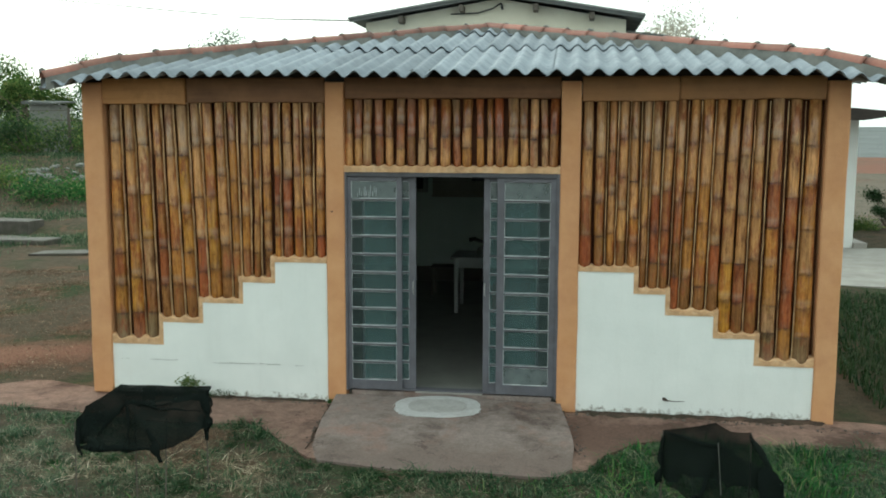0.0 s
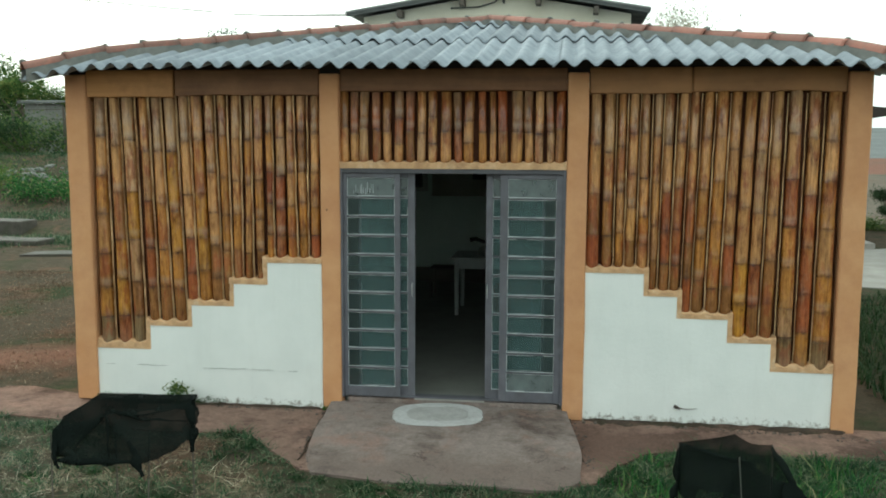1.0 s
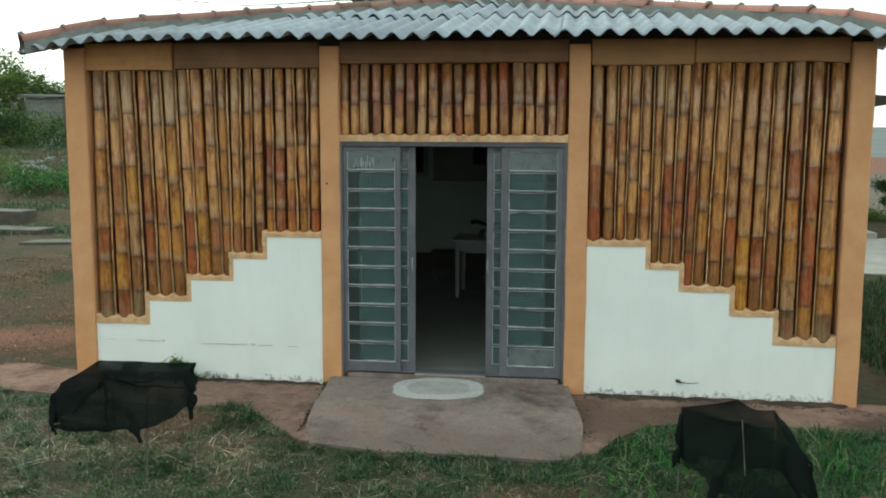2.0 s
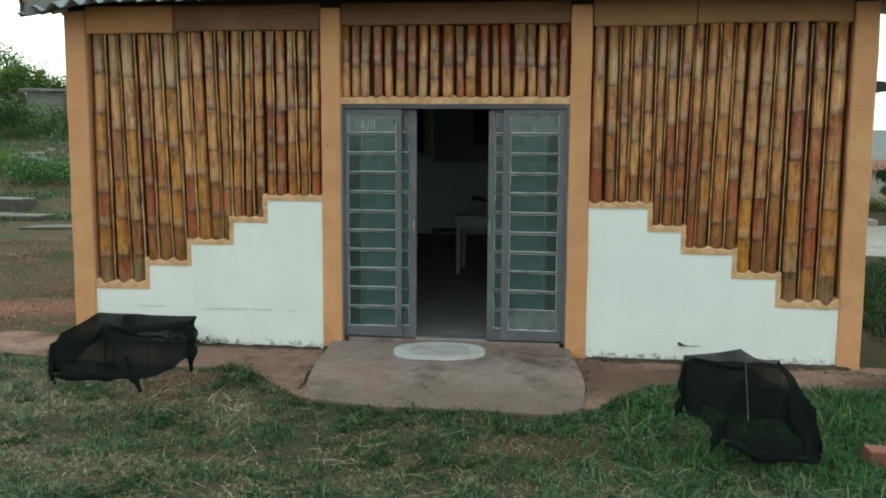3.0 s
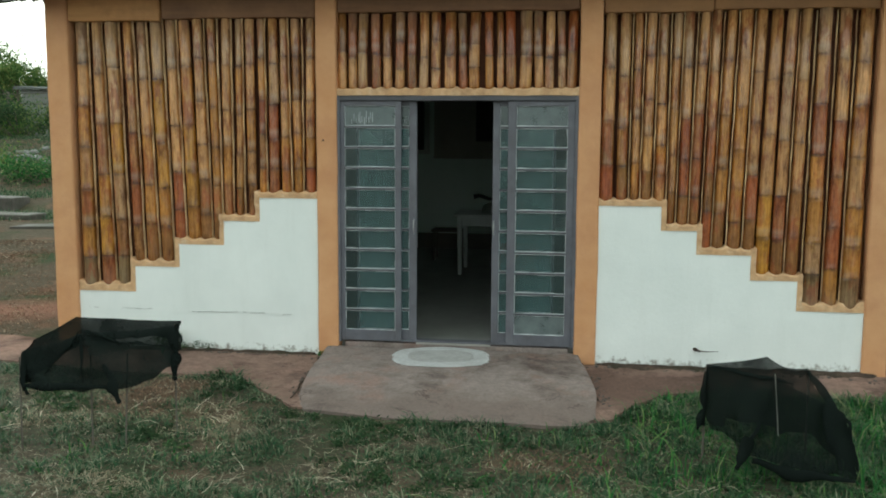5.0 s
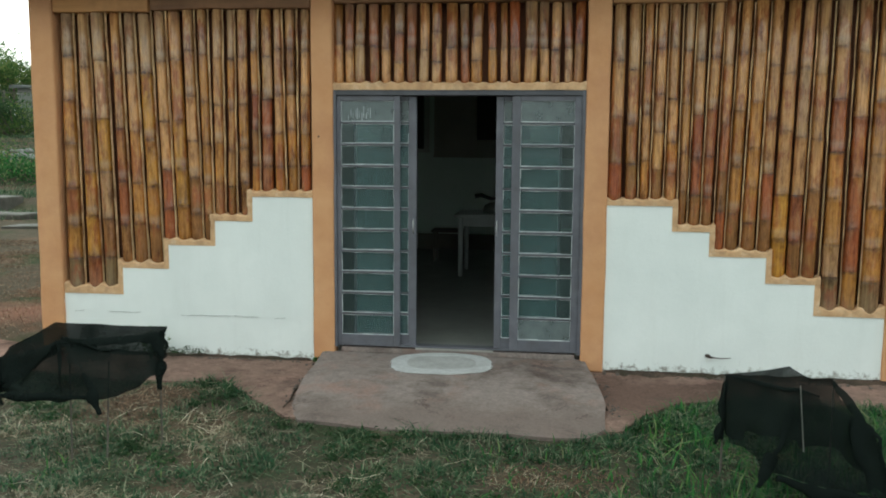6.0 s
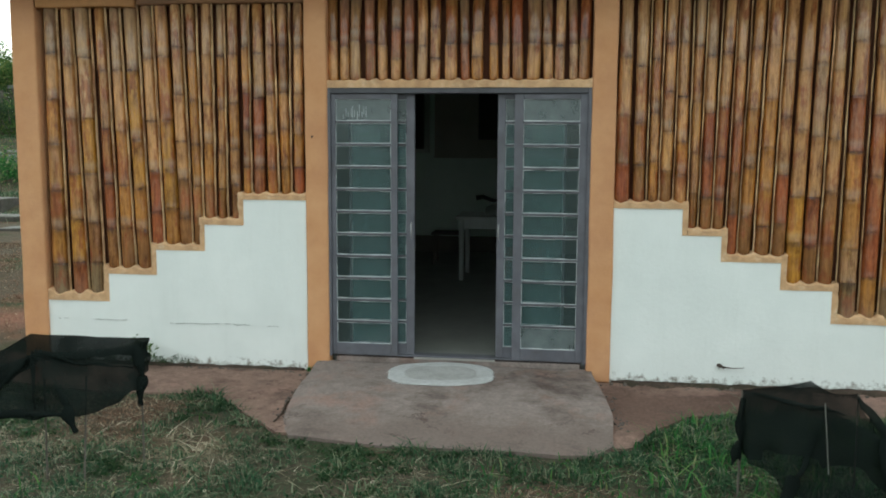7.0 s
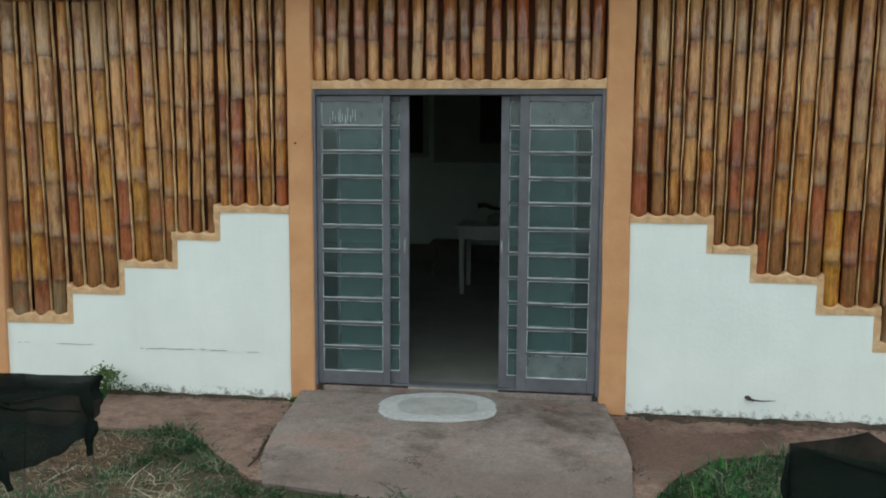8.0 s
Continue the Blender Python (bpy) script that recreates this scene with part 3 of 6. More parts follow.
# ---------------------------------------------------------------- the house: walls
X0, X1, Y1 = -4.25, 2.87, 6.9


def part_plain(name, bm, material, label, category, group="", kind="structure"):
    return tagged(part(name, bm, material), label, category, group, kind)


for x0, x1, foot in ((-4.25, -4.04, -0.09), (-1.83, -1.65, -0.09), (0.375, 0.555, -0.1), (2.68, 2.875, -0.12)):
    part_plain("column", rough_box(x0, x1, -0.022, 0.17, foot, 2.98, 0.014, 0.008, 0.2, x0 * 7), PEACH,
               "peach-painted plaster column with uneven edges on the mortar apron", "column", "front columns", "")

# bamboo canes: (x at the top, x at the foot, width at the top, width at the foot)
LEFT_CANES = (
    (-3.948, -3.946, 0.100, 0.131), (-3.812, -3.767, 0.083, 0.130), (-3.672, -3.623, 0.110, 0.101), (-3.530, -3.470, 0.077, 0.095),
    (-3.398, -3.342, 0.076, 0.118), (-3.276, -3.203, 0.104, 0.117), (-3.130, -3.078, 0.081, 0.100), (-3.008, -2.957, 0.092, 0.121),
    (-2.885, -2.838, 0.078, 0.105), (-2.769, -2.734, 0.074, 0.078), (-2.642, -2.634, 0.080, 0.076), (-2.527, -2.534, 0.066, 0.064),
    (-2.429, -2.420, 0.079, 0.074), (-2.332, -2.318, 0.066, 0.066), (-2.224, -2.228, 0.079, 0.091), (-2.130, -2.113, 0.064, 0.086),
    (-2.025, -2.006, 0.078, 0.075), (-1.890, -1.898, 0.074, 0.080))
MID_CANES = (
    (-1.619, -1.617, 0.077), (-1.520, -1.522, 0.070), (-1.430, -1.436, 0.077), (-1.324, -1.324, 0.074), (-1.224, -1.226, 0.071),
    (-1.117, -1.118, 0.076), (-1.014, -1.016, 0.074), (-0.917, -0.917, 0.071), (-0.815, -0.814, 0.075), (-0.692, -0.692, 0.088),
    (-0.592, -0.583, 0.068), (-0.487, -0.488, 0.083), (-0.373, -0.369, 0.065), (-0.280, -0.277, 0.053), (-0.195, -0.185, 0.078),
    (-0.068, -0.066, 0.095), (0.038, 0.041, 0.070), (0.132, 0.135, 0.070), (0.220, 0.225, 0.062), (0.315, 0.308, 0.076))
RIGHT_CANES = (
    (0.614, 0.612, 0.082, 0.107), (0.738, 0.736, 0.082, 0.078), (0.845, 0.840, 0.061, 0.064), (0.948, 0.931, 0.073, 0.077),
    (1.046, 1.045, 0.066, 0.082), (1.155, 1.132, 0.066, 0.055), (1.248, 1.228, 0.073, 0.077), (1.364, 1.324, 0.077, 0.072),
    (1.457, 1.422, 0.067, 0.070), (1.570, 1.523, 0.074, 0.090), (1.681, 1.650, 0.088, 0.094), (1.804, 1.764, 0.076, 0.087),
    (1.918, 1.878, 0.084, 0.108), (2.032, 1.991, 0.076, 0.090), (2.142, 2.107, 0.076, 0.094), (2.287, 2.268, 0.094, 0.117),
    (2.434, 2.425, 0.088, 0.107), (2.593, 2.571, 0.096, 0.139))


def scallop(x, canes):
    """How far the mortar climbs between two canes: 0 at the middle of a cane, 1 in the gap."""
    c = min(canes, key=lambda k: abs(k[1] - x))
    return min(1.0, abs(x - c[1]) / 0.055) ** 2


# stepped white walls: (x, top) from the column at the outer corner up to the door
LEFT_STEPS = ((-4.04, -3.50, 0.415), (-3.50, -3.085, 0.645), (-3.085, -2.672, 0.85), (-2.672, -2.345, 1.062), (-2.345, -1.83, 1.268))
RIGHT_STEPS = ((0.555, 1.062, 1.245), (1.062, 1.350, 1.048), (1.350, 1.785, 0.857), (1.785, 2.155, 0.655), (2.155, 2.68, 0.412))


def stepped_wall(name, steps, foot_l, foot_r, rising, canes):
    outline = [(steps[0][0], 0, foot_l)]
    for x0, x1, z in steps:
        outline += [(x0, 0, z), (x1, 0, z)]
    outline.append((steps[-1][1], 0, foot_r))
    bm = prism(outline, (0, 0.16, 0))
    for axis, lo, hi, n in ((0, steps[0][0], steps[-1][1], 9), (2, -0.1, 1.27, 6)):
        for i in range(1, n):
            no = Vector((1, 0, 0)) if axis == 0 else Vector((0, 0, 1))
            bmesh.ops.bisect_plane(bm, geom=bm.verts[:] + bm.edges[:] + bm.faces[:], plane_co=no * (lo + (hi - lo) * (i + 0.37) / n), plane_no=no)
    for v in bm.verts:
        v.co.y += 0.006 * noise.noise(v.co * 2.2)
        v.co.z += 0.006 * noise.noise(v.co * 3.1 + Vector((7, 0, 0)))
    part_plain(name, bm, WHITE_WALL, "white limewashed stepped wall with a stained foot", "wall")
    # plaster band on the steps, its upper edge wavy where the canes end in it
    verts, faces = [], []
    for k, (x0, x1, z) in enumerate(steps):
        if rising:
            a, b = x0 - (0.042 if k else 0.0), x1 - (0.042 if k < 4 else 0)
        else:
            a, b = x0 + (0.042 if k else 0.0), x1 + (0.042 if k < 4 else 0)
        n = max(6, int((b - a) / 0.02))
        base = len(verts)
        for i in range(n + 1):
            x = a + (b - a) * i / n
            low = 0.5 * smooth_step(0.6, 0.4, z)         # the lowest step is roughly patched
            wav = (0.026 + 0.03 * low) * scallop(x, canes) * (0.7 + 0.8 * noise.noise(Vector((x * 5, z, 7)))) + (0.014 + 0.02 * low) * noise.noise(Vector((x * 9, z, 0))) - 0.008
            top = z + 0.056 + wav
            yy = -0.006 + 0.006 * noise.noise(Vector((x * 6, z * 5, 2))) + 0.004 * noise.noise(Vector((x * 23, z * 5, 9)))
            verts += [(x, yy, z), (x, yy, top - 0.012), (x, yy + 0.012, top), (x, 0.10, top + 0.006), (x, 0.10, z)]
        for i in range(n):
            p, q = base + 5 * i, base + 5 * i + 5
            faces += [(p + j, q + j, q + j + 1, p + j + 1) for j in range(4)]
        faces += [tuple(base + j for j in range(5)), tuple(base + 5 * n + j for j in (4, 3, 2, 1, 0))]
        if k < 4:   # the riser beside the next step
            zn = steps[k + 1][2] if rising else z
            zl = z if rising else steps[k + 1][2]
            xr = x1
            xa, xb = (xr - 0.042, xr) if rising else (xr, xr + 0.042)
            base = len(verts)
            m = 8
            for i in range(m + 1):
                zz = zl + (zn - zl + (0.056 if rising else 0.056)) * i / m
                w = 0.010 * noise.noise(Vector((xr * 5, zz * 11, 4)))
                xe = (xa + w, xb) if rising else (xa, xb + w)
                verts += [(xe[0], -0.0045, zz), (xe[1], -0.0045, zz), (xe[1], 0.098, zz), (xe[0], 0.098, zz)]
            for i in range(m):
                p, q = base + 4 * i, base + 4 * i + 4
                faces += [(p + j, p + (j + 1) % 4, q + (j + 1) % 4, q + j) for j in range(4)]
            faces += [tuple(base + j for j in range(4)), tuple(base + 4 * m + j for j in (3, 2, 1, 0))]
    ob = raw("trim", verts, faces, TRIM_PEACH)
    bm = bmesh.new()
    bm.from_mesh(ob.data)
    bmesh.ops.recalc_face_normals(bm, faces=bm.faces)
    bm.to_mesh(ob.data)
    bm.free()
    tagged(ob, "peach plaster band along the top of the stepped wall", "trim", kind="structure")


stepped_wall("wall_front_1", LEFT_STEPS, -0.09, -0.09, True, LEFT_CANES)
stepped_wall("wall_front_2", RIGHT_STEPS, -0.10, -0.12, False, RIGHT_CANES)

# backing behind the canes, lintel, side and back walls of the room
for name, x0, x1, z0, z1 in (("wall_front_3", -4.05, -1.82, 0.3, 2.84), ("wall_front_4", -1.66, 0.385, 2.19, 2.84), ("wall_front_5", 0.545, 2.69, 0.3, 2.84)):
    part_plain(name, box(x0, x1, 0.130, 0.168, z0, z1), DARK_BACKING, "dark red-brown backing behind the bamboo canes", "wall")


def lintel():
    verts, faces = [], []
    n = 90
    for i in range(n + 1):
        x = -1.65 + 2.025 * i / n
        top = 2.196 + 0.026 * scallop(x, MID_CANES) * (0.7 + 0.8 * noise.noise(Vector((x * 6, 1, 3)))) + 0.010 * noise.noise(Vector((x * 9, 1, 0)))
        low = 2.142 + 0.004 * noise.noise(Vector((x * 4, 5, 0)))
        verts += [(x, -0.012, low), (x, -0.012, top - 0.01), (x, 0.0, top), (x, 0.16, top + 0.004), (x, 0.16, low)]
    for i in range(n):
        p, q = 5 * i, 5 * i + 5
        faces += [(p + j, p + (j + 1) % 5, q + (j + 1) % 5, q + j) for j in range(5)]
    faces += [(0, 1, 2, 3, 4), tuple(5 * n + j for j in (4, 3, 2, 1, 0))]
    ob = raw("lintel", verts, faces, TRIM_PEACH)
    bm = bmesh.new()
    bm.from_mesh(ob.data)
    bmesh.ops.recalc_face_normals(bm, faces=bm.faces)
    bm.to_mesh(ob.data)
    bm.free()
    tagged(ob, "peach plaster lintel over the sliding door", "lintel", kind="structure")


lintel()
part_plain("wall_west", rough_box(X0, X0 + 0.14, 0.17, Y1, -0.1, 2.95, 0.01, 0.004, 0.8), PEACH, "peach-painted side wall", "wall")
part_plain("wall_east", rough_box(X1 - 0.14, X1, 0.17, Y1, -0.12, 2.95, 0.01, 0.004, 0.8), PEACH, "peach-painted side wall", "wall")
part_plain("wall_north", box(X0, X1, Y1, Y1 + 0.15, -0.1, 3.3), ROOM_WHITE, "off-white plastered back wall of the room", "wall")
part_plain("wall_lining_1", box(X0 + 0.14, X0 + 0.16, 0.17, Y1, 0.03, 2.88), ROOM_WHITE, "off-white plaster inside the side wall", "wall")
part_plain("wall_lining_2", box(X1 - 0.16, X1 - 0.14, 0.17, Y1, 0.03, 2.88), ROOM_WHITE, "off-white plaster inside the side wall", "wall")
part_plain("floor", box(X0 + 0.1, X1 - 0.1, 0.10, Y1, -0.2, 0.03), ROOM_FLOOR, "dark grey concrete floor of the room", "floor")
part_plain("ceiling", box(X0 + 0.14, X1 - 0.14, 0.17, Y1, 2.88, 2.93), ROOM_WHITE, "plain ceiling of the room", "ceiling")
bm = box(-1.60, 0.33, 0.025, 0.16, -0.05, 0.026, 0.008)
part_plain("sill_bed", bm, PORCH, "grey mortar bed under the door frame", "mortar bed")
part_plain("door_sill", box(-0.975, -0.33, 0.02, 0.155, 0.02, 0.037, 0.004), CONCRETE, "worn concrete door sill", "sill")

# beams over the bays
for x0, x1, zb, front, wood, label in ((-4.04, -3.20, 2.775, -0.014, BEAM_LIGHT, "short bare orange board nailed under the eave"), (-3.19, -1.835, 2.79, 0.0, BEAM_DARK, "dark-stained timber beam under the eave"),
                                       (-1.645, 0.37, 2.825, 0.0, BEAM_DARK, "dark-stained timber beam under the eave"), (0.56, 1.42, 2.80, -0.004, BEAM_WOOD, "brown timber beam under the eave"),
                                       (1.425, 2.675, 2.815, 0.004, BEAM_WOOD, "brown timber beam under the eave")):
    bm = box(x0, x1, front, 0.15, zb, 3.022, 0.012)
    for i in range(1, 16):
        bmesh.ops.bisect_plane(bm, geom=bm.verts[:] + bm.edges[:] + bm.faces[:], plane_co=(x0 + (x1 - x0) * i / 16, 0, 0), plane_no=(1, 0, 0))
    for v in bm.verts:
        if v.co.z < 2.9:
            v.co.z += 0.012 * noise.noise(Vector((v.co.x * 2.4, 0, 1)))
        v.co.y += 0.008 * noise.noise(Vector((v.co.x * 1.7, v.co.z * 4, 1)))
    part_plain("beam", bm, wood, label, "beam", "front beams", "")

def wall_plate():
    """Fills the gap between the beams and the underside of the sheets; its near black paints the shade there."""
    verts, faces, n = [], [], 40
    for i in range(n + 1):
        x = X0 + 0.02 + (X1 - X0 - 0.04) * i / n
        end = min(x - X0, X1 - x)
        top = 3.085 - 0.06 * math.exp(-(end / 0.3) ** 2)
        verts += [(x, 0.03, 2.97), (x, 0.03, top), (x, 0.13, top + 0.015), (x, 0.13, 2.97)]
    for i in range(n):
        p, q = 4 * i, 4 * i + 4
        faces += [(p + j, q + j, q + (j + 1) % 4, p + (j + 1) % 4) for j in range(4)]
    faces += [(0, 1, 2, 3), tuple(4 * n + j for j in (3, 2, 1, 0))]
    tagged(raw("wall_plate", verts, faces, EAVE_BLACK), "timber wall plate under the roof sheets, coloured near black for shade", "wall plate", kind="structure")


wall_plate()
# ragged strip of damp earth along the foot of the wall: wide before one wing, thin before the other
def damp_strip(x0, x1, wide, seed):
    verts, faces = [], []
    n = int((x1 - x0) / 0.025)
    for i in range(n + 1):
        x = x0 + (x1 - x0) * i / n
        end = smooth_step(0, 0.12, x - x0) * smooth_step(0, 0.12, x1 - x)
        w = wide * (0.6 + 0.9 * noise.noise(Vector((x * 2.7, seed, 0))) + 0.6 * noise.noise(Vector((x * 9, seed, 2))) + 0.4 * noise.noise(Vector((x * 23, seed, 4)))) * end
        w = max(0.012, w)
        h = 0.012 * (1 + noise.noise(Vector((x * 8, seed, 5))))
        verts += [(x, -w, -0.125), (x, -w * 0.75, -0.096 + h * 0.3), (x, -w * 0.35, -0.094 + h), (x, 0.004, -0.088 + h), (x, 0.004, -0.14)]
    for i in range(n):
        p, q = 5 * i, 5 * i + 5
        faces += [(p + j, q + j, q + (j + 1) % 5, p + (j + 1) % 5) for j in range(5)]
    faces += [(0, 1, 2, 3, 4), tuple(5 * n + j for j in (4, 3, 2, 1, 0))]
    tagged(raw("gutter_strip", verts, faces, DARK_SOIL, smooth=True), "dark mossy strip of earth along the foot of the wall", "drip strip", kind="structure")


damp_strip(0.57, 2.86, 0.15, 1.0)
damp_strip(-4.0, -1.86, 0.05, 4.0)

# ---------------------------------------------------------------- bamboo canes
LEFT_STRIPS = (0, 1, 2, 3, 4, 5, 6, 8, 9, 10, 11, 13, 15, 16)
RIGHT_STRIPS = (1, 2, 3, 4, 5, 6, 7, 8, 9, 10, 13, 14, 15, 16)


# what the internodes look like: silvery tan, tan, golden, yellow, olive brown, rust red, dark grey
SHADES = {"s": (0.42, 0.25, 0.125), "t": (0.47, 0.24, 0.09), "g": (0.42, 0.185, 0.040), "y": (0.46, 0.22, 0.033),
          "o": (0.235, 0.105, 0.034), "r": (0.275, 0.074, 0.026), "k": (0.17, 0.115, 0.06)}
LEFT_SHADES = "kgotgts ryyots kosyss orrtt oggts ogyys rrtts gyygt oottts otgggs ogtts ottgs otgts gorgs rrrst ggtts ggtot rgttt".split()
MID_SHADES = "to tr so or to tro or st sto to ro gto gr to or to to st so or".split()
RIGHT_SHADES = "rots ogts gttt otttt tgtts ottts orrts orrtt rorts oggtt ogggtt orttt yyttt ortst ootts ksggrts grrrts kggtgtt".split()


def cane(parent, xt, xb, wt, wb, z0, z1, rng, shades, depth, full):
    """One cane, slightly bent, swelling at its nodes; shades names its internodes from the foot up."""
    sides = 12
    n = len(shades)
    sizes = [(0.62 + 0.38 * min(1.0, k / 3)) * rng.uniform(0.88, 1.12) for k in range(n)]
    run, marks = 0.0, []
    for k in range(n - 1):
        run += sizes[k]
        marks.append(z0 + (z1 - z0) * run / sum(sizes))
    cols = []
    for q in shades:
        f, warm = rng.uniform(0.82, 1.16), rng.uniform(0.0, 0.22)
        cols.append([c * f * (1 - warm) + w * warm for c, w in zip(SHADES[q], (0.36, 0.165, 0.055))])
    levels = [(z0 - 0.02, 0.93, 0, 0.5), (z0 + 0.012, 0.99, 0, 0.3), (z0 + 0.05, 1.0, 0, 0.0)]
    for k, m in enumerate(marks):
        slant = rng.uniform(-0.004, 0.004)
        levels += [(m - 0.07, 0.985, k, 0.0), (m - 0.024, 1.0, k, 0.35), (m - 0.009, 1.045, k, 0.75), (m + slant * 0.3, 1.01, k, 1.0), (m + 0.009, 1.05, k + 1, 0.9), (m + 0.026, 1.0, k + 1, 0.55), (m + 0.07, 0.985, k + 1, 0.12), (m + 0.11, 0.985, k + 1, 0.0)]
    levels.append((z1 + 0.02, 1.0, n - 1, 0.15))
    bend, ph = rng.uniform(-0.008, 0.008), rng.uniform(0, 6)
    bm = bmesh.new()
    lay, tint = bm.verts.layers.float_color.new("marks"), bm.verts.layers.float_color.new("shade")
    rings = []
    depths = [rng.uniform(0.45, 1.0) for _ in range(n + 1)]
    kink = [rng.uniform(-0.0035, 0.0035) for _ in range(n + 1)]
    for z, f, k, dark in levels:
        u = (z - z0) / (z1 - z0)
        r = (wb + (wt - wb) * u) * full * f
        cx = xb + (xt - xb) * (z - z0) / (2.62 - z0) + bend * math.sin(3 * u + ph) + kink[k]
        grey = 0.22 * smooth_step(0.16, 0.0, z - z0) * depths[k] * (z0 < 0.6) + (0.25 if depths[k] > 0.75 and 0.1 < dark < 0.3 else 0.0)
        ring = []
        for i in range(sides):
            a = 2 * math.pi * i / sides + ph
            v = bm.verts.new((cx + r * math.cos(a), depth + 0.9 * r * math.sin(a), z))
            v[lay] = (0, dark * 0.95 * depths[k], grey, 1)
            v[tint] = (*cols[k], 1)
            ring.append(v)
        rings.append(ring)
    for a, b in zip(rings, rings[1:]):
        for i in range(sides):
            bm.faces.new((a[i], a[(i + 1) % sides], b[(i + 1) % sides], b[i]))
    bm.faces.new(rings[0][::-1])
    bm.faces.new(rings[-1])
    return part("bamboo_culm", bm, BAMBOO, parent, smooth=True)


def strip(parent, xt, xb, z0, z1, rng, w):
    """A pale split of cane set edge-on between two culms."""
    bm = bmesh.new()
    lay, tint = bm.verts.layers.float_color.new("marks"), bm.verts.layers.float_color.new("shade")
    n = 22
    tone = rng.uniform(0.8, 1.1)
    rows = []
    for i in range(n + 1):
        u = i / n
        x = xb + (xt - xb) * u + 0.006 * noise.noise(Vector((u * 7, xt * 20, 0))) + 0.003 * noise.noise(Vector((u * 23, xt * 20, 4)))
        z = z0 + (z1 - z0) * u
        row = []
        for dx, y in ((-w / 2, 0.045), (-w / 2, 0.021), (0, 0.016), (w / 2, 0.021), (w / 2, 0.045)):
            v = bm.verts.new((x + dx * (1 + 0.5 * noise.noise(Vector((z * 9, xt * 30, 1)))), y, z))
            v[lay] = (0, 0.6 if rng.random() < 0.15 else 0.0, 0, 1)
            v[tint] = (0.78 * tone, 0.57 * tone, 0.31 * tone, 1)
            row.append(v)
        rows.append(row)
    for a, b in zip(rows, rows[1:]):
        for j in range(4):
            bm.faces.new((a[j], a[j + 1], b[j + 1], b[j]))
    return part("bamboo_strip", bm, STRIP, parent)


def step_at(steps, x):
    for x0, x1, z in steps:
        if x0 <= x <= x1:
            return z
    return min(s[2] for s in steps)


def cane_panel(canes, steps, strips, seed, label, shades, full):
    rng = random.Random(seed)
    mid = sum(c[0] for c in canes) / len(canes)
    panel = thing("bamboo_panel", (mid, 0.06, 1.2), label, "bamboo panel", "bamboo panels of the front")
    foot = lambda x: (step_at(steps, x) + 0.045) if steps else 2.205
    for i, c in enumerate(canes):
        xt, xb, wt = c[:3]
        wb = c[3] if len(c) > 3 else wt
        z0 = max(foot(xb - 0.02), foot(xb + 0.02)) if steps else 2.205
        cane(panel, xt, xb, wt, wb, z0, 2.80 + rng.uniform(-0.006, 0.02), rng, shades[i], 0.060 + rng.uniform(-0.009, 0.009), full)
        if i in strips:
            nx = canes[i + 1]
            wn0, wn1 = nx[2], nx[3]
            gt = ((xt + wt / 2) + (nx[0] - wn0 / 2)) / 2
            gb = ((xb + wb / 2) + (nx[1] - wn1 / 2)) / 2
            strip(panel, gt, gb, max(foot(gb - 0.015), foot(gb + 0.015)), 2.80, rng, rng.uniform(0.005, 0.0085))
    return panel


cane_panel(LEFT_CANES, LEFT_STEPS, LEFT_STRIPS, 11, "panel of upright varnished bamboo canes above a stepped wall", LEFT_SHADES, 0.525)
cane_panel(MID_CANES, None, (), 23, "short panel of upright bamboo canes over the door", MID_SHADES, 0.545)
cane_panel(RIGHT_CANES, RIGHT_STEPS, RIGHT_STRIPS, 37, "panel of upright varnished bamboo canes above a stepped wall", RIGHT_SHADES, 0.555)

# ---------------------------------------------------------------- sliding door
door = thing("door_1", (-0.64, 0.05, 0.03), "grey steel sliding door with small panes, half open", "door", kind="structure")
bm = box(-1.65, -1.628, -0.005, 0.15, 0.03, 2.142)
box(0.350, 0.375, -0.005, 0.15, 0.03, 2.142, bm=bm)
box(-1.628, 0.350, 0.02, 0.13, 0.04, 0.052, bm=bm)
part("door_frame", bm, DOOR_PAINT, door)
part("door_head", box(-1.628, 0.350, -0.003, 0.15, 2.10, 2.142, 0.003, 1), DOOR_SHADED, door, "grimy head rail of the frame, coloured darker for shade")


bead_rng = random.Random(91)


